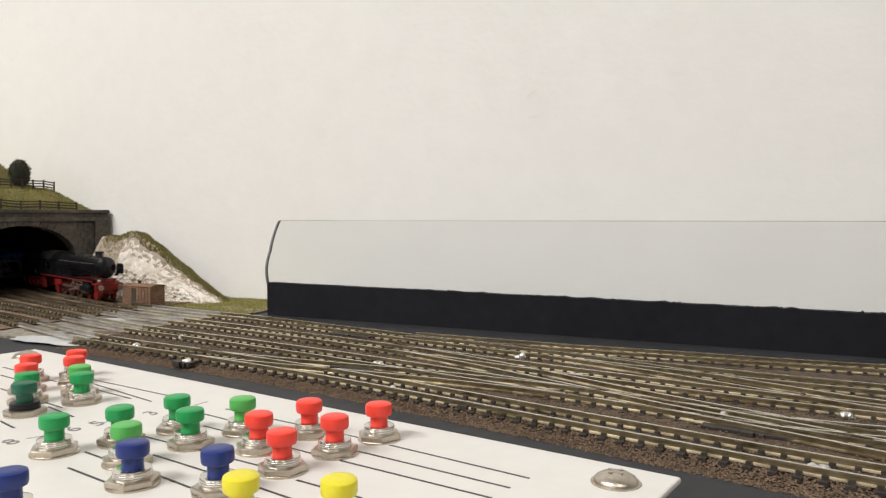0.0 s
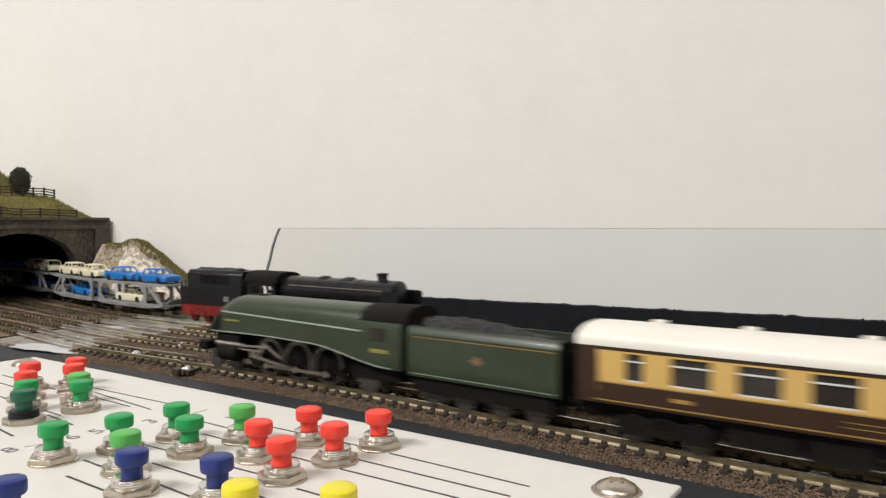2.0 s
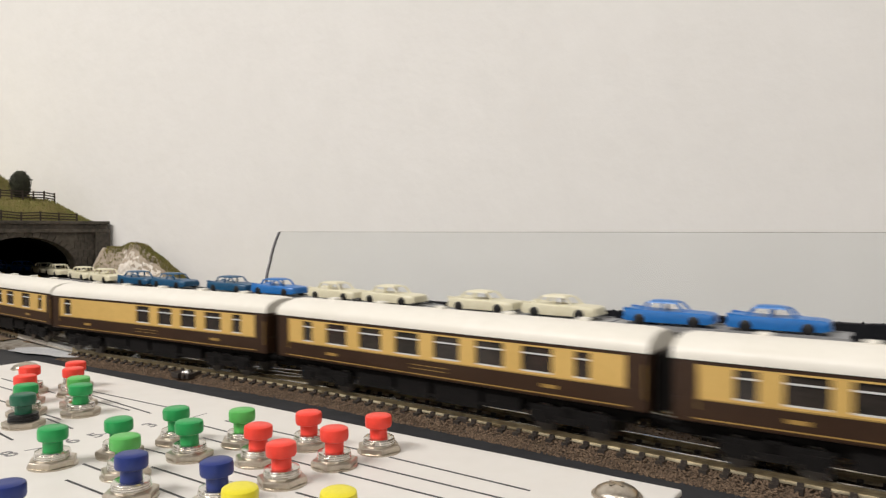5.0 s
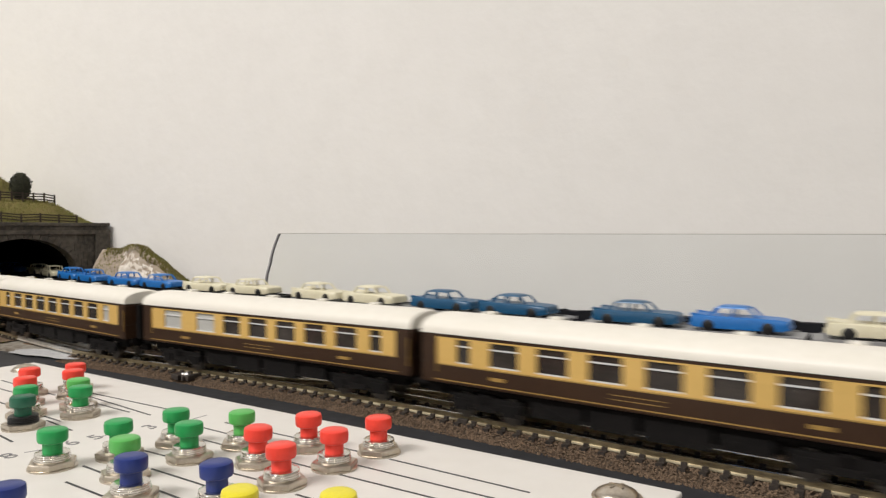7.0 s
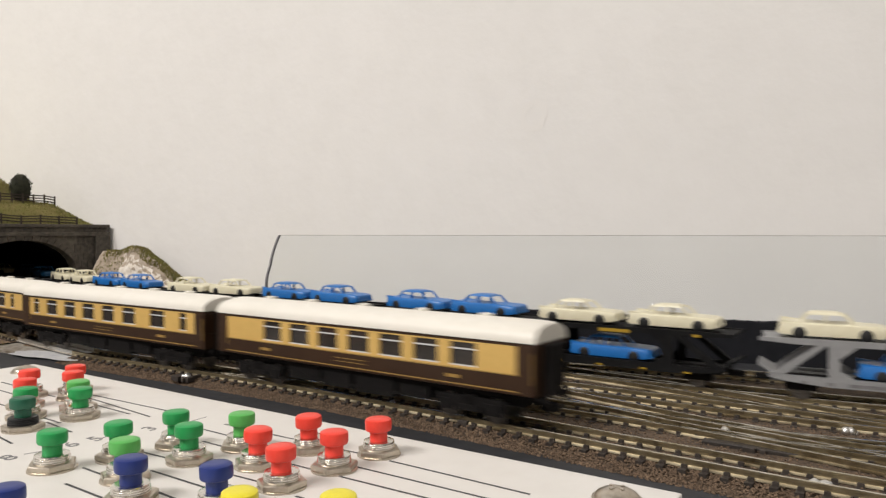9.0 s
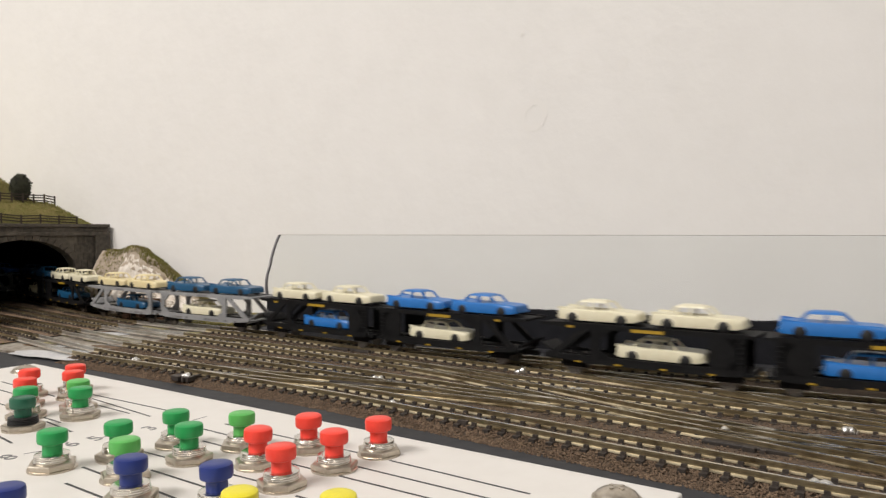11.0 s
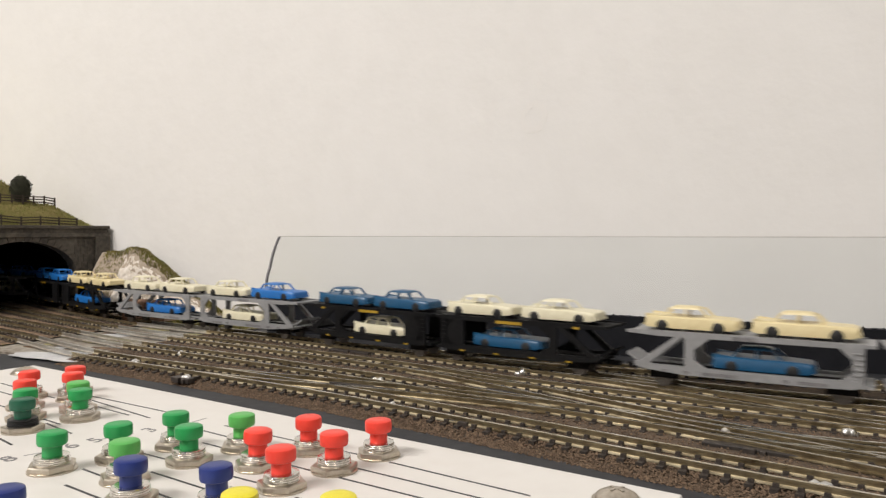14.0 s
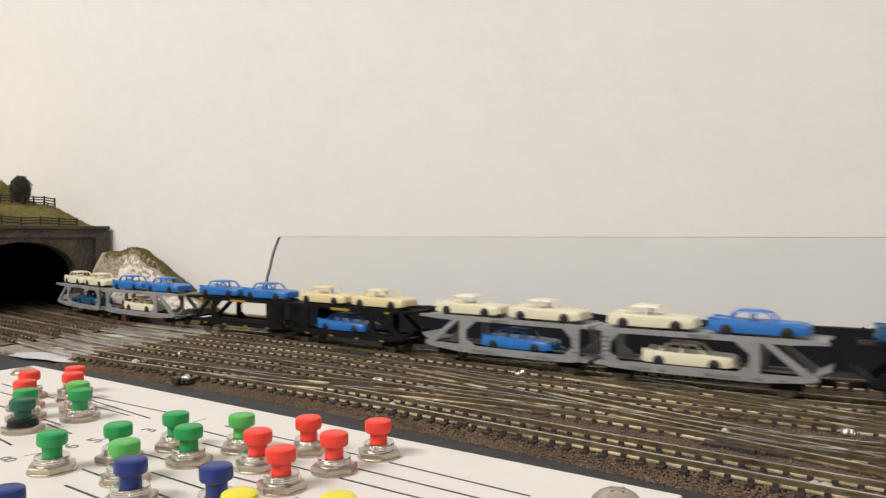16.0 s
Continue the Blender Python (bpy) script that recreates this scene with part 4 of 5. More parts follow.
def driver_mesh(r, mat):
    """Rim, spoke, hub, crank pin and balance weight of a driving wheel."""
    s = Shape()
    seg = 28
    out = []
    for y in (-0.9, 0.9):
        for rr in (r, r * 0.84):
            out.append([(rr * math.cos(2 * math.pi * k / seg), y, rr * math.sin(2 * math.pi * k / seg)) for k in range(seg)])
    a, b, c, d = out
    s.add(a + b + c + d, [f for k in range(seg) for j in ((k + 1) % seg,) for f in
                          ((k, j, seg + j, seg + k), (2 * seg + k, 3 * seg + k, 3 * seg + j, 2 * seg + j), (k, 2 * seg + k, 2 * seg + j, j), (seg + k, seg + j, 3 * seg + j, 3 * seg + k))])
    rim = s.mesh("driving_wheel", TYRE, 30)
    spoke = Shape().bar(Vector((r * 0.12, 0, 0)), Vector((r * 0.86, 0, 0)), r * 0.085, 0.9).mesh("spoke", mat)
    hub = Shape().lathe((0, 0, 0), (0, 1, 0), [(-1.1, r * 0.2), (1.1, r * 0.2)], 12).mesh("hub", mat, 30)
    pin = Shape().lathe((r * 0.45, 0, 0), (0, 1, 0), [(-1.5, r * 0.12), (1.5, r * 0.12)], 10).mesh("crank_pin", mat, 30)
    weight = Shape().extrude([(-r * 0.82 * math.cos(t), r * 0.82 * math.sin(t)) for t in np.linspace(-0.6, 0.6, 8)], -0.7, 0.7).mesh("balance_weight", mat)
    return rim, spoke, hub, pin, weight


def driver(parent, meshes, x, y, r, label):
    """A spoked driving wheel turning on its own axle."""
    rim, spoke, hub, pin, weight = meshes
    ob = part("driving_wheel", rim, None, parent, label, at=place(x, y, r))
    for i in range(14):
        part("spoke", spoke, None, ob, at=Matrix.Rotation(2 * math.pi * i / 14, 4, "Y"))
    for name, me in (("hub", hub), ("crank_pin", pin), ("balance_weight", weight)):
        part(name, me, None, ob)
    return ob


def bogie(parent, x, wheels=(-8, 8), r=3.1, half=7.6, mat=None):
    b = part("bogie", Shape().box(-12, 12, -half, -half + 1, 3.2, 6.4).box(-12, 12, half - 1, half, 3.2, 6.4).box(-2, 2, -half, half, 4, 7)
             .box(-11, -5.5, -half - 0.5, -half, 2.2, 5.2).box(5.5, 11, -half - 0.5, -half, 2.2, 5.2).box(-11, -5.5, half, half + 0.5, 2.2, 5.2).box(5.5, 11, half, half + 0.5, 2.2, 5.2)
             .box(-4, 4, -half - 0.4, -half, 2.6, 4.2).box(-4, 4, half, half + 0.4, 2.6, 4.2), mat or MATT_BLACK, parent, "black bogie frame", at=place(x, 0, 0))
    for w in wheels:
        for y in (-4.9, 4.9):
            wheel(b, w, y, r)
    return b


def coach(kind, label):
    """A saloon coach 136 long. kind a: seven wide windows; b, e, f: narrow ones at the ends; c: a long blank side; d: two frosted ones."""
    ob = thing("pullman_coach", label, "railway coach", "coaches of the express train")
    ob.scale = (0.973, 1, 1.035)
    hl, hw = 68.0, 9.0
    wide, narrow = 9.3, 4.6
    if kind == "a":
        wins = [(-3.5 + 13.7 * k, 9.1) for k in range(-3, 4)]
    elif kind == "b":
        wins = [(-55.2, 4.1), (-38.5, 9.8)] + [(-18.8 + 15.3 * k, 9.1) for k in range(5)] + [(56.2, narrow)]
    elif kind == "c":
        wins = [(-52.8, narrow), (-39.8, 9)] + [(-25.5 + 14 * k, 8.6) for k in range(3)] + [(56.3, 5.4)]
    elif kind == "d":
        wins = [(-54.3, narrow)] + [(-41.8 + 14.0 * k, wide) for k in range(5)] + [(29.1, 10.4), (48.9, 10.8)]
    elif kind == "f":
        wins = [(-50.5, 4.3)] + [(-37.0 + 15.2 * k, 9.4) for k in range(6)] + [(52.8, narrow)]
    else:
        wins = [(-52.0, 5.2)] + [(-39.9 + 13.2 * k, 9.2) for k in range(7)] + [(51.7, 5.0)]
    frosted = {"d": (29.1, 48.9), "e": (-52.0,)}.get(kind, ())
    part("lower_body", Shape().box(-hl, hl, -hw, hw, 8.9, 14.3), UMBER, ob, "dark umber lower body", bevel=0.25)
    part("cantrail", Shape().box(-hl, hl, -hw, hw, 21.7, 23.1), UMBER, ob, "dark umber band under the roof", bevel=0.15)
    for e in (-1, 1):
        part("end_panel", Shape().box(min(e * hl, e * (hl - 5.6)), max(e * hl, e * (hl - 5.6)), -hw, hw, 14.3, 21.7), UMBER, ob, "dark umber coach end", bevel=0.2)
    part("saloon_core", Shape().box(-hl + 5.6, hl - 5.6, -hw + 1.3, hw - 1.3, 14.3, 21.7), GLASS_DARK, ob)
    for y in (-1, 1):
        edges = [-hl + 5.6] + [e for c, w in wins for e in (c - w / 2, c + w / 2)] + [hl - 5.6]
        y0, y1 = sorted((y * hw * 0.999, y * (hw - 0.9)))
        for a, b in zip(edges[::2], edges[1::2]):
            part("cream_panel", Shape().box(a, b, y0, y1, 14.8, 21.3), CREAM, ob, "cream upper side panel")
        for z0, z1 in ((14.3, 14.8), (21.3, 21.7)):
            part("cream_band", Shape().box(-hl + 5.6, hl - 5.6, y0, y1, z0, z1), CREAM, ob, "cream band along the windows")
        for c, w in wins:
            ya, yb = sorted((y * (hw - 0.55), y * (hw - 0.85)))
            win = part("window", Shape().box(c - w / 2 + 0.05, c + w / 2 - 0.05, ya, yb, 14.8, 21.3), GLASS_FROST if c in frosted else GLASS_DARK, ob, "pale frosted window" if c in frosted else "dark glazed saloon window")
            ya, yb = sorted((y * (hw - 0.15), y * (hw - 0.55)))
            f = Shape().box(c - w / 2 + 0.1, c + w / 2 - 0.1, ya, yb, 19.35, 19.7)
            part("glazing_bar", f, WHITE_BAR, win)
            f = Shape().box(c - w / 2 + 0.1, c + w / 2 - 0.1, ya, yb, 14.82, 15.15)
            part("glazing_bar", f, WHITE_BAR, win)
        for z in (9.7, 14.0):
            ya, yb = sorted((y * hw, y * (hw + 0.06)))
            part("gold_line", Shape().box(-hl + 5, hl - 5, ya, yb, z, z + 0.28), GOLD, ob)
        ya, yb = sorted((y * hw, y * (hw + 0.07)))
        for x0, x1, z0, z1 in ((-7, 7, 11.3, 11.45), (-7, 7, 12.35, 12.5), (-43.4, -38.6, 11.4, 12.3), (38.6, 43.4, 11.4, 12.3)):
            part("gilt_plate", Shape().box(x0, x1, ya, yb, z0, z1), GOLD, ob, "small gilt lettering plate")
        for x in (-hl + 3.2, hl - 3.2):
            part("door", Shape().box(x - 2, x + 2, ya, yb, 10, 22.2), UMBER, ob, "recessed umber end door", bevel=0.05)
            part("handrail", Shape().box(x - 2.7, x - 2.5, *sorted((y * hw, y * (hw + 0.3))), 12, 20), GOLD, ob)
    rows = []
    for k, x in enumerate((-hl - 0.3, -hl + 1.5, -hl + 5, hl - 5, hl - 1.5, hl + 0.3)):
        drop = (0.7, 0.15, 0, 0, 0.15, 0.7)[k]
        sec = [(x, 9.3 * math.cos(t), 23.0 + (4.8 - drop) * math.sin(t) ** 0.85) for t in np.linspace(0, math.pi, 17)]
        rows.append([(x, -9.3, 22.7)] [:0] + sec + [(x, -9.3, 22.6), (x, 9.3, 22.6)])
    part("roof", Shape().loft(rows), ROOF_WHITE, ob, "dirty white domed roof", smooth=35)
    for x in (-46, -22, 3, 28, 50):
        part("roof_vent", Shape().box(x - 1.6, x + 1.6, -2.6, 0.4, 27.0, 28.5), ROOF_WHITE, ob, bevel=0.3)
    und = Shape().box(-hl + 1, hl - 1, -7.6, 7.6, 7.6, 8.9).box(-31, -19, -7.2, 7.2, 3.6, 7.6).box(-17.5, -1, -7.5, 7.5, 2.6, 7.6).box(1, 14, -7.5, 7.5, 2.9, 7.6).box(15.5, 31, -7.2, 7.2, 3.3, 7.6).box(-64, 64, -5.5, 5.5, 5.2, 7.6)
    for y in (-7, 7):
        und.bar((-30, y, 7.4), (-20, y, 4), 0.7, 0.6).bar((-20, y, 4), (20, y, 4), 0.6, 0.6).bar((20, y, 4), (30, y, 7.4), 0.7, 0.6)
    part("underframe", und, MATT_BLACK, ob, "black underframe with battery boxes")
    for e in (-1, 1):
        x0, x1 = sorted((e * hl, e * (hl + 2.6)))
        part("gangway", Shape().box(x0, x1, -4.2, 4.2, 8.5, 22.0), MATT_BLACK, ob, "black corridor bellows", bevel=0.4)
        part("coupling", Shape().box(*sorted((e * (hl - 3), e * (hl + 3))), -1.3, 1.3, 4.2, 6.2), MATT_BLACK, ob)
        bogie(ob, e * 46)
        for y in (-6, 6):
            part("buffer", Shape().lathe((e * hl, y, 7.6), (e, 0, 0), [(0, 0.7), (1.8, 0.7), (1.9, 1.4), (2.4, 1.4)], 10), MATT_BLACK, ob, smooth=40)
    return ob


def green_engine():
    """A streamlined engine 96 long, nose at x = 48."""
    ob = thing("streamlined_locomotive", "weathered green streamlined steam engine with black front", "locomotive")
    def skirt(x):
        if x < -44:
            return 8.6
        if x < -8:
            return 8.6 + 4.9 * ease((x + 44) / 36)
        return 13.5 + 0.5 * math.sin((x + 8) / 50 * math.pi)
    def crown(x):
        return 27.4 - 15.5 * max(0, (x - 27) / 20) ** 2.0 - 0.4 * ease((-18 - x) / 3) * 0
    def half(x):
        return 8.7 - 3.4 * max(0, (x - 30) / 18) ** 2.2
    def section(x, lo, hi, w):
        mid = lo + (hi - lo) * 0.48
        pts = [(x, w, lo)] + [(x, w, lo + (mid - lo) * k / 4) for k in range(1, 4)]
        pts += [(x, w * math.cos(t) ** 0.75 if math.cos(t) > 1e-6 else 0, mid + (hi - mid) * math.sin(t) ** 0.8) for t in np.linspace(0, math.pi / 2, 9)]
        return pts + [(a, -b, c) for a, b, c in reversed(pts[:-1])]
    green = Shape()
    xs = list(np.linspace(-33, 36, 38))
    green.loft([section(x, skirt(x), crown(x), half(x)) for x in xs])
    part("boiler_casing", green, LOCO_GREEN, ob, "green streamlined boiler casing", smooth=40)
    cab = Shape().loft([section(x, skirt(x), 27.2, 8.8) for x in np.linspace(-48, -32.5, 9)])
    part("cab_side", cab, LOCO_GREEN, ob, smooth=40)
    roof = Shape().loft([[(x, 8.2 * math.cos(t), 23.4 + (4.4 + 0.3 * (x < -40)) * math.sin(t) ** 0.8) for t in np.linspace(0, math.pi, 15)] + [(x, -8.2, 23.1), (x, 8.2, 23.1)] for x in (-50, -44, -37, -31.5)])
    part("cab_roof", roof, MATT_BLACK, ob, "black cab roof", smooth=40)
    nose = Shape().loft([section(x, skirt(x) - 1.5 * ease((x - 40) / 8), max(crown(x), 12.8), half(x)) for x in np.linspace(36, 47.6, 12)])
    part("nose", nose, MATT_BLACK, ob, "black wedge nose", smooth=40)
    part("chimney", Shape().loft([[(x, 2.2 * math.cos(t), 26.6 + 1.2 * math.sin(t)) for t in np.linspace(0, math.pi, 9)] for x in (20, 28)]), MATT_BLACK, ob, smooth=40)
    part("buffer_beam", Shape().box(45, 48.5, -8, 8, 6.2, 9.4), MATT_BLACK, ob, bevel=0.4)
    for y in (-5.6, 5.6):
        part("buffer", Shape().lathe((48, y, 7.8), (1, 0, 0), [(0, 0.8), (2, 0.8), (2.1, 1.7), (2.7, 1.7)], 12), MATT_BLACK, ob, smooth=40)
    for y in (-1, 1):
        for lift, w in ((0.2, 0.36),):
            s = Shape()
            rows = [[(x, y * (half(x) + 0.03), skirt(x) + lift), (x, y * (half(x) + 0.22), skirt(x) + lift), (x, y * (half(x) + 0.22), skirt(x) + lift + w), (x, y * (half(x) + 0.03), skirt(x) + lift + w)] for x in np.linspace(-44, 42, 36)]
            s.loft(rows)
            part("skirt_lining", s, SILVER_LINE, ob, "pale line along the skirt")
        s = Shape().loft([[(x, y * (half(x) + 0.02), 21.2 - 0.028 * (30 - x)), (x, y * (half(x) * 0.985 + 0.28), 21.2 - 0.028 * (30 - x)), (x, y * (half(x) * 0.975 + 0.25), 21.7 - 0.028 * (30 - x)), (x, y * (half(x) * 0.96), 21.7 - 0.028 * (30 - x))] for x in np.linspace(-32, 35, 22)])
        part("handrail", s, SILVER_LINE, ob, "pale handrail along the boiler")
        ya, yb = sorted((y * 8.75, y * 8.95))
        win = part("cab_window", Shape().box(-42, -36, *sorted((y * 8.5, y * 8.92)), 17.0, 21.0), GLASS_DARK, ob)
        part("cab_figures", Shape().box(-43, -36, ya, yb, 13.4, 14.6), NAMEPLATE, ob, "yellow cab-side figures")
        part("name_plate", Shape().box(26, 33, *sorted((y * 8.6, y * 8.85)), 18.2, 18.9), NAMEPLATE, ob)
        cyl = part("cylinder", Shape().lathe((26, y * 7.6, 6.6), (1, 0, 0), [(0, 2.6), (0.4, 3.0), (10, 3.0), (10.4, 2.6)], 14).box(26, 36, *sorted((y * 4, y * 8.4)), 8, 13), MATT_BLACK, ob, smooth=40)
        part("piston_valve", Shape().lathe((24, y * 8.2, 9.8), (1, 0, 0), [(0, 0.9), (14, 0.9)], 10), STEEL, cyl, smooth=40)
        part("slide_bar", Shape().box(14, 27, *sorted((y * 7.8, y * 8.5)), 8.2, 8.8).box(17, 19.5, *sorted((y * 7.4, y * 8.6)), 5.8, 8.8), STEEL, ob)
        part("valve_gear", Shape().bar((10, y * 8.3, 10.5), (26, y * 8.3, 9.6), 0.7, 0.5).bar((12, y * 8.4, 11.6), (16, y * 8.4, 6.2), 0.8, 0.5).bar((4, y * 8.5, 7), (12, y * 8.5, 11), 0.7, 0.4), STEEL, ob)
        part("connecting_rod", Shape().bar((0.8, y * 8.3, 4.2), (18, y * 8.3, 6.6), 1.0, 0.6), STEEL, ob)
        part("sand_pipe", Shape().bar((-24, y * 6.4, 8), (-18, y * 6.4, 1.5), 0.5, 0.5), MATT_BLACK, ob)
    part("frame", Shape().box(-46, 44, -3.8, 3.8, 4.2, 13).box(-46, -27, -6.5, 6.5, 4.6, 9), MATT_BLACK, ob, "black engine frame")
    for x in (31, 41.5):
        for y in (-4.9, 4.9):
            wheel(ob, x, y, 3.2)
    for y in (-4.9, 4.9):
        wheel(ob, -33, y, 3.7)
    me = driver_mesh(6.6, MATT_BLACK)
    spin = []
    for x in (-15.5, -1.5, 12.5):
        for y in (-5.1, 5.1):
            spin.append(driver(ob, me, x, y, 6.6, "spoked driving wheel"))
    rods = [part("coupling_rod", Shape().bar((-16, 0, 0), (13, 0, 0), 1.0, 0.6).lathe((-14, 0, 0), (0, 1, 0), [(-0.5, 1.1), (0.5, 1.1)], 10).lathe((0, 0, 0), (0, 1, 0), [(-0.5, 1.1), (0.5, 1.1)], 10).lathe((14, 0, 0), (0, 1, 0), [(-0.5, 1.1), (0.5, 1.1)], 10), STEEL, ob, "worn steel coupling rod", at=place(-1.5, y, 6.6)) for y in (-7.4, 7.4)]
    return ob, spin, rods


def green_tender():
    ob = thing("locomotive_tender", "weathered green tender heaped with black coal", "tender")
    ob.scale = (0.93, 1, 1)
    body = Shape().box(-27.5, 27, -8.8, 8.8, 8.2, 20.5)
    body.loft([[(x, 8.8, 20.5), (x, 8.2, 22.2), (x, 7.4, 23.0), (x, 6.9, 23.0), (x, 6.9, 20.5)] for x in (-27.5, 27)])
    body.loft([[(x, -8.8, 20.5), (x, -8.2, 22.2), (x, -7.4, 23.0), (x, -6.9, 23.0), (x, -6.9, 20.5)] for x in (-27.5, 27)])
    part("tank", body, LOCO_GREEN, ob, "weathered green tender tank", smooth=30)
    coal = Shape()
    coal.sheet(34, 14, lambda u, v: (-20 + 44 * u, -7 + 14 * v, 20.6 + 4.6 * math.sin(math.pi * v) ** 0.6 * (0.35 + 0.65 * ease(u * 1.6)) + 1.3 * noise.noise(Vector((u * 14, v * 6, 4)))))
    part("coal", coal, COAL, ob, "heap of black coal")
    part("back_tank_top", Shape().box(-27, -19, -6.9, 6.9, 20.4, 22.2), MATT_BLACK, ob, bevel=0.5)
    part("rear_plate", Shape().box(-28.0, -27.4, -8.6, 8.6, 8.2, 22.6), MATT_BLACK, ob)
    part("corridor", Shape().box(-30, -28, -4, 4, 9, 20), MATT_BLACK, ob, bevel=0.3)
    for y in (-1, 1):
        ya, yb = sorted((y * 8.8, y * 8.92))
        for z in (9.0, 19.9):
            part("lining", Shape().box(-26.5, 26, ya, yb, z, z + 0.18), GOLD if z > 15 else SILVER_LINE, ob)
        part("crest", Shape().lathe((0, y * 8.75, 15), (0, y, 0), [(0, 1.3), (0.2, 1.2)], 14).box(-2.4, 2.4, ya, yb, 14.7, 15.1), CRIMSON, ob, "small crimson crest", smooth=30)
        part("edge_line", Shape().loft([[(x, y * 8.83, 20.4), (x, y * 9.0, 20.5), (x, y * 8.93, 20.8), (x, y * 8.7, 20.7)] for x in (-27.4, 27)]), LOCO_GREEN, ob)
        part("axle_guard", Shape().box(-25, 25, *sorted((y * 6.9, y * 7.8)), 3.6, 8.2), MATT_BLACK, ob)
    part("frame", Shape().box(-27, 27, -6.8, 6.8, 5, 8.2), MATT_BLACK, ob)
    part("coupling", Shape().box(26, 31, -1.5, 1.5, 5, 7), MATT_BLACK, ob)
    for x in (-19, -6.5, 6.5, 19):
        for y in (-4.9, 4.9):
            wheel(ob, x, y, 3.4)
    return ob


def black_engine():
    """A black two-cylinder engine on a red chassis, 116 long."""
    ob = thing("steam_locomotive", "black steam engine on a bright red chassis", "locomotive")
    ob.scale = (0.96, 1, 1.075)
    R = 6.1
    boiler = Shape().lathe((-31, 0, 19.4), (1, 0, 0), [(0, R), (41, R), (41.1, R + 0.25), (42, R + 0.25), (42.1, R), (65, R - 0.2), (65.1, R + 0.3), (77, R + 0.3), (77.3, R - 0.2), (78.4, R - 1.5), (79, 1)], 26)
    part("boiler", boiler, LOCO_BLACK, ob, "satin black boiler", smooth=35)
    part("firebox", Shape().box(-32, -12, -5.4, 5.4, 10, 20), LOCO_BLACK, ob, bevel=0.8)
    for x in (-18, -4, 12, 22):
        part("boiler_band", Shape().lathe((x, 0, 19.4), (1, 0, 0), [(0, R + 0.12), (0.7, R + 0.12)], 26), LOCO_BLACK, ob, smooth=35)
    part("chimney", Shape().lathe((35.5, 0, 24.4), (0, 0, 1), [(0, 2.9), (1.0, 2.4), (3.2, 2.4), (3.3, 2.8), (4.3, 2.8), (4.3, 2.0)], 18), LOCO_BLACK, ob, smooth=35)
    for x, w in ((14, 5.5), (-3, 5)):
        part("dome", Shape().loft([[(x + k * w / 2, 2.8 * math.cos(t) * s, 24.6 + 1.7 * math.sin(t) * s) for t in np.linspace(0, math.pi, 9)] for k, s in ((-1, 0.75), (-0.8, 1), (0.8, 1), (1, 0.75))]), LOCO_BLACK, ob, smooth=45)
    cab = Shape().box(-54, -31, -8.6, 8.6, 9.6, 15.5)
    for y in (-1, 1):
        a, b = sorted((y * 8.6, y * 7.8))
        cab.box(-54, -50.5, a, b, 15.5, 22).box(-44, -41.5, a, b, 15.5, 22).box(-34.5, -31, a, b, 15.5, 22).box(-54, -31, a, b, 20.4, 22)
    cab.box(-32, -31, -8.6, 8.6, 15.5, 22.5)
    part("cab", cab, LOCO_BLACK, ob, "black cab with side windows", bevel=0.15)
    part("cab_roof", Shape().loft([[(x, 9.0 * math.cos(t), 22.2 + 5.0 * math.sin(t) ** 0.8) for t in np.linspace(0, math.pi, 15)] + [(x, -9, 21.9), (x, 9, 21.9)] for x in (-55.5, -30)]), MATT_BLACK, ob, smooth=35)
    for y in (-1, 1):
        a, b = sorted((y * 8.2, y * 8.7))
        part("footplate", Shape().box(-31, 47, *sorted((y * 4.5, y * 8.8)), 11.6, 12.3), LOCO_BLACK, ob)
        part("red_valance", Shape().box(-54, 46, *sorted((y * 8.3, y * 8.85)), 10.9, 11.7), LOCO_RED, ob, "bright red running plate edge")
        part("smoke_deflector", Shape().extrude([(41, 15.5), (51.5, 15.5), (52.5, 16.5), (52.5, 20.6), (51.5, 21.6), (44, 21.6), (42, 20)], a, b), LOCO_BLACK, ob, "black smoke deflector plate")
        part("deflector_stay", Shape().bar((44, y * 7, 14), (44, y * 8.3, 17), 0.6, 2.6), LOCO_BLACK, ob)
        part("handrail", Shape().box(-24, 40, *sorted((y * 5.7, y * 6.1)), 21.4, 21.75), STEEL, ob)
        part("pipework", Shape().box(-22, 26, *sorted((y * 5.6, y * 6.3)), 14.2, 14.8).box(-10, 4, *sorted((y * 5.4, y * 7.2)), 12.3, 16), LOCO_BLACK, ob)
        part("cylinder", Shape().lathe((29, y * 7.4, 6.4), (1, 0, 0), [(0, 2.5), (0.4, 3), (11, 3), (11.4, 2.4)], 16).box(29.5, 40, *sorted((y * 4, y * 8.8)), 8.4, 11.4), LOCO_BLACK, ob, smooth=40)
        part("slide_bar", Shape().box(15, 29, *sorted((y * 7.6, y * 8.2)), 8.0, 8.6).box(19, 22, *sorted((y * 7.3, y * 8.6)), 5, 8.6), STEEL, ob)
        part("valve_gear", Shape().bar((6, y * 8.4, 11.4), (29, y * 8.4, 9.8), 0.7, 0.4).bar((11, y * 8.5, 12), (15, y * 8.5, 5), 0.9, 0.4).bar((3, y * 8.6, 5.5), (12, y * 8.6, 9.6), 0.7, 0.4), STEEL, ob)
        part("connecting_rod", Shape().bar((2, y * 8.3, 4), (20, y * 8.3, 6.2), 1.1, 0.5), STEEL, ob)
        part("steps", Shape().box(-51, -46, *sorted((y * 7, y * 8.6)), 3, 10), LOCO_RED, ob)
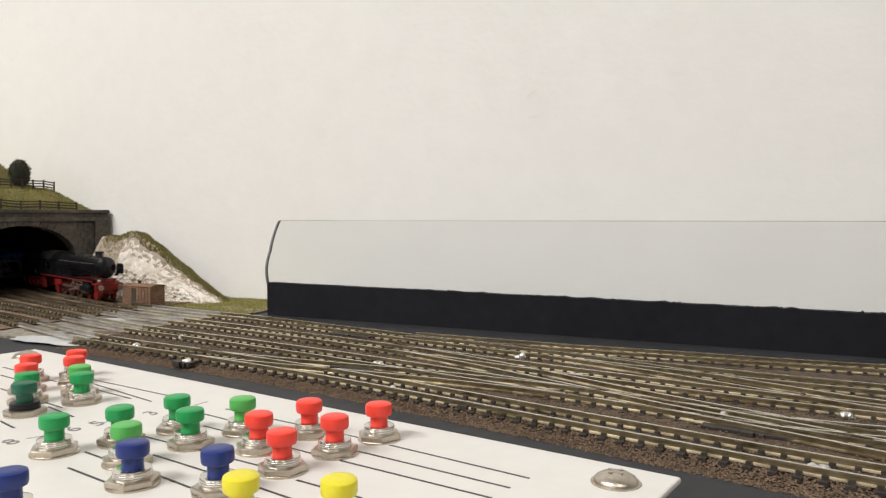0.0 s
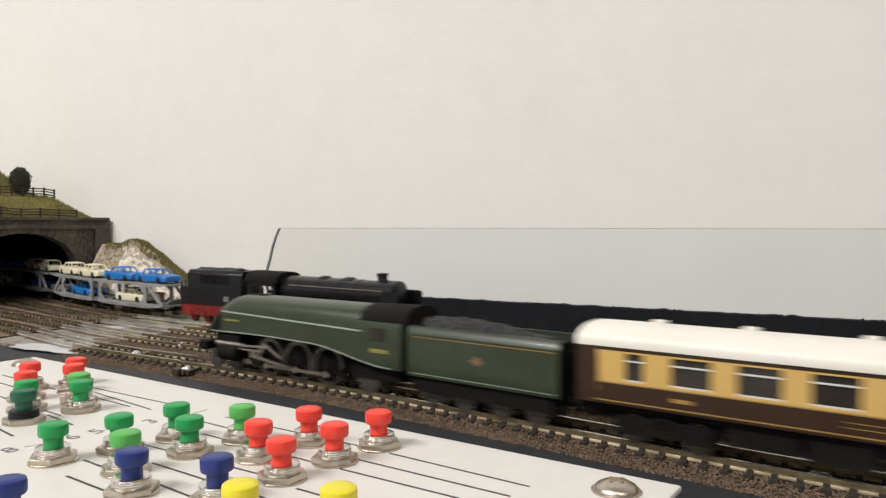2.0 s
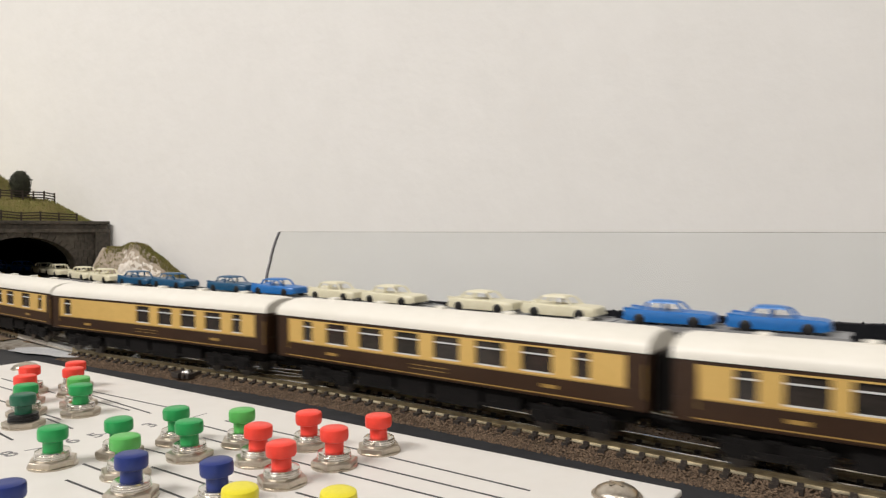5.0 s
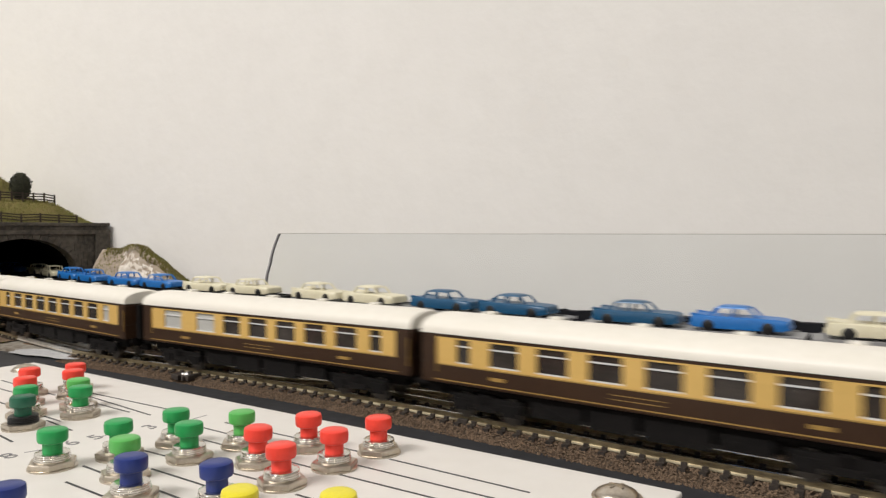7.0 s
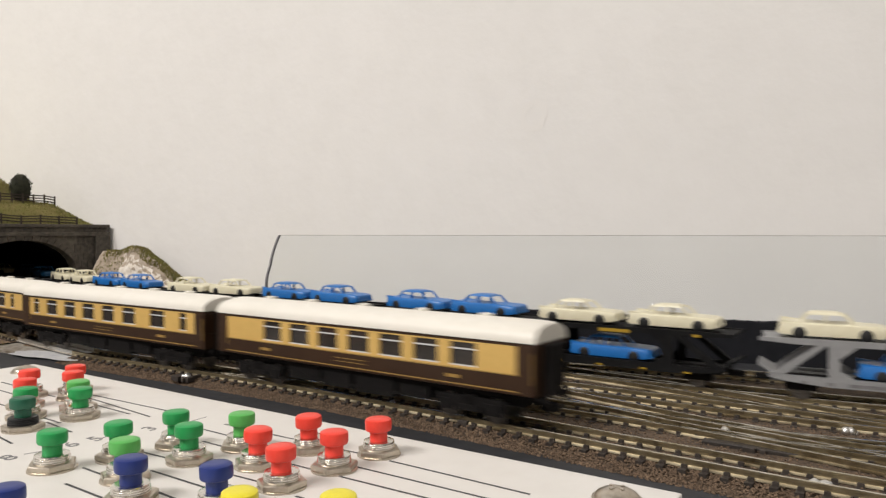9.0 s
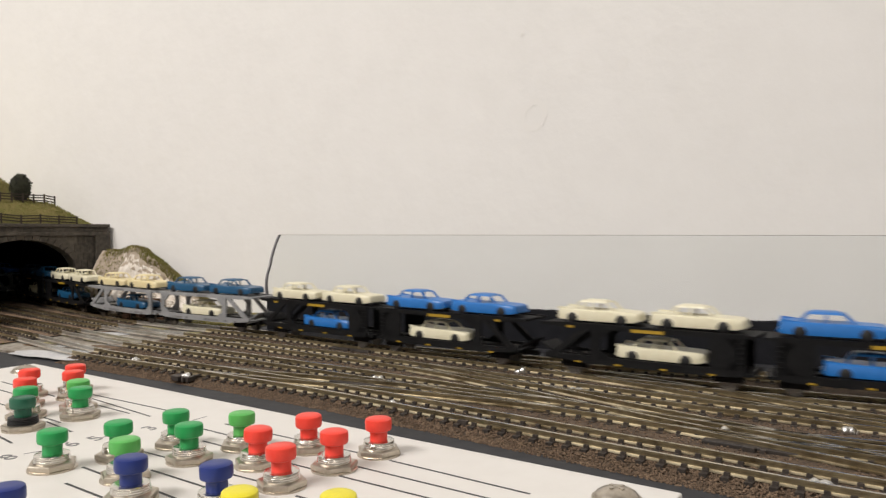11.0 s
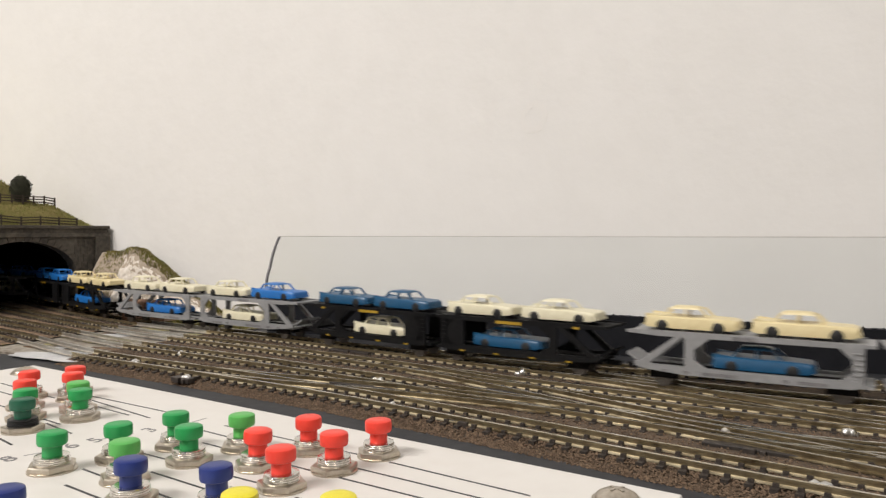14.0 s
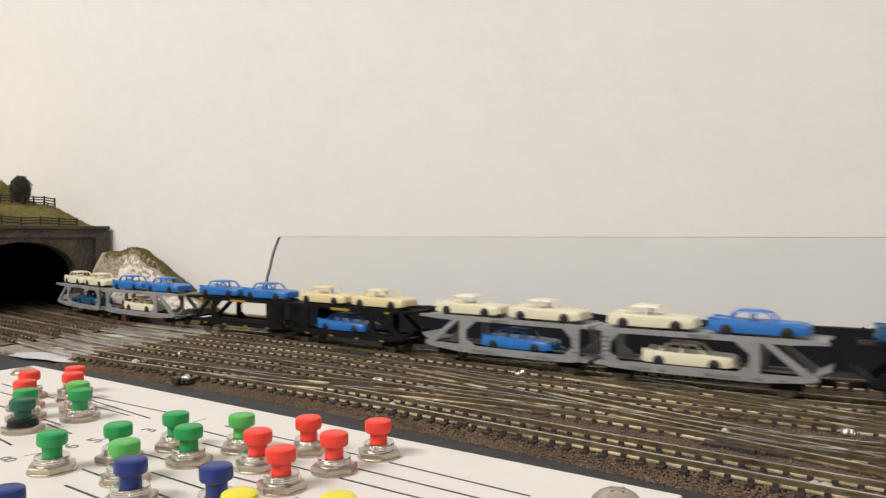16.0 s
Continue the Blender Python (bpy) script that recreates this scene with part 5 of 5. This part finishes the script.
        part("ash_pan", Shape().box(-26, -14, *sorted((y * 5.5, y * 8.2)), 6.2, 9.6), LOCO_RED, ob, bevel=0.4)
    part("frame", Shape().box(-54, 50, -3.6, 3.6, 4, 12), LOCO_RED, ob, "red main frame")
    part("buffer_beam", Shape().box(49.5, 51.5, -8.8, 8.8, 6, 10), LOCO_RED, ob, "red buffer beam", bevel=0.2)
    part("front_deck", Shape().box(43, 50, -8.2, 8.2, 9.4, 10.4).box(42, 47, -6, 6, 10.4, 12.6), LOCO_RED, ob, bevel=0.2)
    for y in (-6, 6):
        part("buffer", Shape().lathe((51.4, y, 7.9), (1, 0, 0), [(0, 0.8), (2.2, 0.8), (2.3, 1.7), (2.9, 1.6)], 12), STEEL, ob, smooth=40)
        part("lamp", Shape().lathe((48, y, 11.6), (1, 0, 0), [(0, 1.0), (1.8, 1.1), (2, 0.8)], 12), CHROME, ob, smooth=40)
    for x in (32, 44):
        for y in (-4.9, 4.9):
            wheel(ob, x, y, 3.1, mat=LOCO_RED, label="red bogie wheel")
    for y in (-4.9, 4.9):
        wheel(ob, -28, y, 3.9, mat=LOCO_RED, label="red trailing wheel")
    me = driver_mesh(6.3, LOCO_RED)
    spin = [driver(ob, me, x, y, 6.3, "red spoked driving wheel") for x in (-14, 0.5, 15) for y in (-5.1, 5.1)]
    rods = [part("coupling_rod", Shape().bar((-15.5, 0, 0), (15.5, 0, 0), 1.0, 0.6), STEEL, ob, "steel coupling rod", at=place(0.5, y, 6.3)) for y in (-7.3, 7.3)]
    return ob, spin, rods


def black_tender():
    ob = thing("locomotive_tender", "black tender on a red frame behind the engine", "tender")
    ob.scale = (0.89, 1, 1.11)
    part("tank", Shape().box(-27, 26, -8.6, 8.6, 8.6, 17.2), LOCO_BLACK, ob, bevel=0.4)
    upper = Shape().loft([[(x, 7.2, 17), (x, 7.0, 23.9), (x, 5.4, 25.7), (x, -5.4, 25.7), (x, -7.0, 23.9), (x, -7.2, 17)] for x in (-22, 25)])
    part("coal_bunker", upper, LOCO_BLACK, ob, smooth=25, bevel=0.3)
    for y in (-1, 1):
        for k in range(7):
            x = -10 + k * 3.6
            part("louvre", Shape().box(x, x + 2.2, *sorted((y * 6.9, y * 7.45)), 19.0, 23.2), MATT_BLACK, ob)
        part("red_frame", Shape().box(-26, 26, *sorted((y * 7, y * 8.2)), 3.6, 8.6), LOCO_RED, ob, "red tender frame")
        for x in (-18, -6, 6, 18):
            part("axlebox", Shape().box(x - 1.6, x + 1.6, *sorted((y * 8.2, y * 8.8)), 3, 6), LOCO_RED, ob, bevel=0.2)
        part("white_plate", Shape().box(12, 16, *sorted((y * 8.6, y * 8.72)), 11, 13.5), INK_FAINT, ob, "small pale lettering panel")
    part("coal", Shape().sheet(20, 10, lambda u, v: (-18 + 36 * u, -5 + 10 * v, 25.5 + 1.0 * math.sin(math.pi * v) + 0.8 * noise.noise(Vector((u * 10, v * 5, 1))))), COAL, ob)
    part("ladder", Shape().box(-28, -27, -7, -6.4, 6, 20).box(-28, -27, -4.6, -4, 6, 20), LOCO_BLACK, ob)
    part("coupling", Shape().box(-33, -26, -1.2, 1.2, 4.4, 6), MATT_BLACK, ob)
    for x in (-18, -6, 6, 18):
        for y in (-4.9, 4.9):
            wheel(ob, x, y, 3.1, mat=LOCO_RED)
    return ob


def car_carrier(black, label):
    """Half of an articulated two-deck car wagon, 80 long, open end forwards."""
    ob = thing("car_carrier_wagon", label, "railway wagon", "wagons of the car train")
    ob.scale = (0.95, 1, 1.035)
    mat = WAGON_BLACK if black else WAGON_GREY
    low, top, hw = 6.2, 18.2, 8.6
    part("lower_deck", Shape().box(-39, 37, -hw + 0.4, hw - 0.4, low - 1.0, low), mat, ob)
    part("upper_deck", Shape().box(-39.5, 40, -hw + 0.3, hw - 0.3, top - 0.9, top), mat, ob)
    for y in (-1, 1):
        s = Shape()
        yy = y * hw
        th = 0.9
        a, b = sorted((yy - th / 2, yy + th / 2))
        s.extrude([(-36, 8.2), (-36, 5.6), (-33, 4.9), (-20, 4.5), (20, 4.5), (33, 5.5), (38, 6.4), (38, 8.0), (30, 7.2), (-33, 7.2)], a, b)
        s.extrude([(-36.5, 17.1), (-30, 16.9), (30, 16.9), (38, 17.4), (41, 17.5), (41, 18.5), (30, 18.8), (-36.5, 18.6)], a, b)
        s.extrude([(-36, 7.4), (-36, 17.2), (-32.6, 17.2), (-32.6, 13), (-33.2, 7.4)], a, b)
        s.extrude([(16.4, 7.1), (16.8, 17), (20, 17), (20, 7.1)], a, b)
        s.extrude([(11.5, 17), (17, 12.8), (17, 17)], a, b)
        s.extrude([(-32.7, 13.5), (-32.7, 17), (-28.8, 17)], a, b)
        s.extrude([(-33.1, 7.1), (-32.7, 10), (-29, 7.1)], a, b)
        s.extrude([(16.8, 7.1), (12, 7.1), (16.8, 9.8)], a, b)
        s.extrude([(20.4, 17), (23.4, 17), (36.5, 7.9), (33.4, 7.1)], a, b)
        if black:
            s.extrude([(-34, 7), (-34, 17), (-24, 17), (-24, 7)], a, b)
        part("side_truss", s, mat, ob, "black lattice side" if black else "grey lattice side")
        ya, yb = sorted((yy + y * th / 2, yy + y * (th / 2 + 0.1)))
        if black:
            part("yellow_plate", Shape().box(-8, 4, ya, yb, 16.7, 17.8), WARN_YELLOW, ob, "yellow lettering plate")
            for x in (-26, -9, 8, 24):
                part("yellow_mark", Shape().box(x, x + 2.2, ya, yb, 4.7, 5.3), WARN_YELLOW, ob)
            part("yellow_mark", Shape().box(27, 29.5, ya, yb, 16.9, 17.7), WARN_YELLOW, ob)
        else:
            for x, w in ((-26, 9), (-14, 2), (2, 12), (18, 2.5), (26, 2)):
                part("dark_lettering_bar", Shape().box(x, x + w, ya, yb, 5.0, 6.0), INK_FAINT, ob)
            part("dark_lettering_bar", Shape().box(-4, 4, ya, yb, 17.0, 18.2), INK_FAINT, ob)
        for x in (-34.6,):
            for k in range(5):
                part("ladder_rung", Shape().box(x - 1.2, x + 1.4, *sorted((yy + y * 0.45, yy + y * 0.8)), 9 + k * 1.6, 9.4 + k * 1.6), mat, ob)
    part("ramp", Shape().extrude([(36, 7.6), (41.5, 10.4), (41.5, 9.6), (36, 6.8)], -6.5, 6.5), mat, ob)
    part("floor_rib", Shape().box(-34, 34, -1, 1, 4.2, 6.6), MATT_BLACK, ob)
    for x in (28, -30):
        b = part("wheel_set", Shape().box(x - 5, x + 5, -6.6, -5.9, 2.6, 5.6).box(x - 5, x + 5, 5.9, 6.6, 2.6, 5.6).box(x - 1, x + 1, -6, 6, 2.6, 3.6), MATT_BLACK, ob)
        for y in (-4.9, 4.9):
            wheel(b, x, y, 3.0)
    part("coupling", Shape().box(37, 43, -1.2, 1.2, 4.2, 5.8), MATT_BLACK, ob)
    return ob


def saloon_car(mat, label):
    """A plain one-colour toy saloon, 36 long, nose at +x."""
    ob = thing("toy_car", label, "toy car", "cars on the car train")
    ob.scale = (0.87, 0.92, 0.86)
    def row(x, w, z0, z1):
        return [(x, w, z0), (x, w + 0.25, (z0 + z1) / 2), (x, w - 0.2, z1 - 0.5), (x, w - 0.8, z1), (x, -w + 0.8, z1), (x, -w + 0.2, z1 - 0.5), (x, -w - 0.25, (z0 + z1) / 2), (x, -w, z0)]
    body = Shape().loft([row(-17.8, 5.4, 2.2, 5.6), row(-17, 6.2, 1.5, 6.3), (row(-8, 6.6, 1.3, 6.1)), row(-2, 6.7, 1.3, 5.9), row(6, 6.7, 1.3, 6.0), row(15.5, 6.3, 1.5, 5.7), row(17.4, 5.6, 2.0, 5.2), row(17.9, 5.0, 2.6, 4.6)])
    part("body", body, mat, ob, smooth=35)
    cabin = Shape()
    cabin.loft([[(x, w, z) for x, w in ((-11 + k, 5.2 - e), (7.0 - k * 1.4, 5.2 - e), (7.0 - k * 1.4, -5.2 + e), (-11 + k, -5.2 + e))] for z, k, e in ((9.0, 2.6, 0.9), (9.5, 2.9, 1.1), (9.9, 3.6, 1.6), (10.15, 5.0, 2.6))])
    part("roof", cabin, mat, ob, smooth=40)
    for y in (-1, 1):
        for x0, x1 in ((-10.8, -8.2), (-2.4, -2.2), (6.9, 3.4)):
            part("window_pillar", Shape().bar((x0, y * 4.75, 5.9), (x1, y * 4.3, 9.3), 0.8, 0.7), mat, ob)
    for y in (-1, 1):
        for x in (-10.8, 10.6):
            part("wheel", Shape().lathe((x, y * 5.6, 2.3), (0, y, 0), [(0, 2.3), (1.15, 2.3), (1.35, 1.8), (1.4, 0.3)], 16), BLACK_PLASTIC, ob, smooth=35)
    part("bumper", Shape().box(17.4, 18.3, -5.4, 5.4, 2.0, 2.9), mat, ob, bevel=0.2)
    part("bumper", Shape().box(-18.4, -17.4, -5.4, 5.4, 2.0, 2.9), mat, ob, bevel=0.2)
    for y in (-4.2, 4.2):
        part("tail_fin", Shape().extrude([(-18, 5.8), (-17.6, 7.0), (-9, 6.0), (-9, 5.6)], y + (1 if y > 0 else -1) * 1.2 - 0.4, y + (1 if y > 0 else -1) * 1.2 + 0.4), mat, ob)
    return ob


FRONT_KEYS = [(0, 692), (1, 504.8), (1.5, 410.5), (2, 320.5), (2.5, 227), (3, 139), (3.5, 49.5), (4, -34), (4.2, -69), (6.5, -472), (7, -561), (7.4, -633), (8, -742), (8.5, -831), (8.8, -894), (9, -933), (9.2, -970), (16, -2218)]    # where the express's engine ends
BACK_KEYS = [(0, 97), (1, 219), (1.5, 277.5), (2, 338.5), (2.5, 400.5), (3, 457), (3.5, 512), (4, 565), (6.5, 845), (7.5, 960.5), (8.5, 1068.5), (9, 1126.5), (11.3, 1409), (11.7, 1462), (12, 1499.5), (12.5, 1561), (14.5, 1783), (16, 1959)]   # the car train's chimney
STEPS = [0.5 * k for k in range(33)]


def where(keys, t):
    return float(np.interp(t, [k[0] for k in keys], [k[1] for k in keys]))


def turn_wheels(spin, rods, keys, radius, sign, start, stop):
    """Driving wheels roll with the way gone while their train passes."""
    rate = 40
    times = [start + k / rate for k in range(int((stop - start) * rate) + 1)]
    times = ([0.0] if start > 0 else []) + times + [16.0]
    homes = {w: w.matrix_basis.copy() for w in spin + rods}
    def angle(t):
        t = min(max(t, start), stop)
        return (where(keys, t) - where(keys, start)) * sign / radius
    for w in spin:
        walk(w, [(t, homes[w] @ Matrix.Rotation(angle(t), 4, "Y")) for t in times])
    for r in rods:
        walk(r, [(t, Matrix.Translation((0.45 * radius * MM * math.cos(angle(t)), 0, -0.45 * radius * MM * math.sin(angle(t)))) @ homes[r]) for t in times])


COACH_PITCH, UNIT_PITCH, JOINED = 138.5, 161.0, 76.5
# top front, top rear and lower car of each wagon behind the engine; b bright blue, t teal, w ivory, y yellowed, - none
# lower t of the fourteenth wagon: a blue car, deck's shade in its colour
LOADS = ["bbw", "wwb", "wwb", "btw", "ttw", "wwb", "wwb", "bb-", "bbb", "www", "bbw", "wwb", "ttw", "yyt", "wwt", "ttw", "bww", "wwb", "yyb", "bb-", "bbw", "wwt"]
BLACK_WAGONS = {7, 8, 9, 10, 11, 12, 15, 16, 19, 20}


def motions():
    engine, spin, rods = green_engine()
    tender = green_tender()
    kinds = "fbcfedfba"
    words = {"a": "umber and cream saloon coach with seven wide windows", "b": "umber and cream saloon coach with narrow end windows", "c": "umber and cream kitchen coach with a long blank panel",
             "d": "umber and cream saloon coach with two frosted windows", "e": "umber and cream saloon coach with seven wide and two narrow windows",
             "f": "umber and cream saloon coach with six evenly spaced wide windows"}
    made, coaches = {}, []
    for kind in kinds:
        if kind not in made:
            made[kind] = coach(kind, words[kind])
            coaches.append(made[kind])
        else:
            coaches.append(copy_thing(made[kind], Matrix.Identity(4)))
    black, black_spin, black_rods = black_engine()
    second = black_tender()
    paints = {"b": (CAR_BLUE, "bright blue plastic toy saloon car on the car wagon"), "t": (CAR_TEAL, "teal blue plastic toy saloon car on the car wagon"),
              "w": (CAR_CREAM, "ivory plastic toy saloon car on the car wagon"), "y": (CAR_YELLOW, "yellowed ivory plastic toy saloon car on the car wagon")}
    first, cars, wagons, riders = {}, {}, [], []
    for k, load in enumerate(LOADS):
        dark = k + 1 in BLACK_WAGONS
        if dark not in first:
            first[dark] = car_carrier(dark, "black plastic two-deck car wagon with yellow marks" if dark else "grey plastic two-deck car wagon")
            wagons.append(first[dark])
        else:
            wagons.append(copy_thing(first[dark], Matrix.Identity(4)))
        for c, x, z in zip(load, (17.4, -17.9, -5.0), (18.85, 18.85, 6.4)):
            if c == "-":
                continue
            if c not in cars:
                cars[c] = saloon_car(*paints[c])
                riders.append((k, cars[c], x, z))
            else:
                riders.append((k, copy_thing(cars[c], Matrix.Identity(4)), x, z))
    walk(engine, [(t, FRONT.stand(where(FRONT_KEYS, t) - 56 - 48, 32, -1)) for t in STEPS])
    turn_wheels(spin, rods, FRONT_KEYS, 6.6, -1, 0.6, 4.4)
    walk(tender, [(t, FRONT.stand(where(FRONT_KEYS, t) - 27, 16, -1)) for t in STEPS])
    for k, ob in enumerate(coaches):
        walk(ob, [(t, FRONT.stand(where(FRONT_KEYS, t) + COACH_PITCH * (k + 0.5) + 1, 46, -1)) for t in STEPS])
    walk(black, [(t, BACK.stand(where(BACK_KEYS, t) - 34, 34)) for t in STEPS])
    turn_wheels(black_spin, black_rods, BACK_KEYS, 6.3, 1, 0.0, 5.0)
    walk(second, [(t, BACK.stand(where(BACK_KEYS, t) - 114.5, 14)) for t in STEPS])
    spots = []
    for k, ob in enumerate(wagons):
        spots.append([BACK.stand(where(BACK_KEYS, t) - 188 - UNIT_PITCH * (k // 2) - JOINED * (k % 2), 30, -1 if k % 2 else 1) for t in STEPS])
        walk(ob, list(zip(STEPS, spots[k])))
    for k, ob, x, z in riders:
        turned = 180 if k % 2 else 0
        own = place(-x if turned and z > 10 else x, 0, z, turned)
        walk(ob, [(t, m @ own) for t, m in zip(STEPS, spots[k])])


motions()
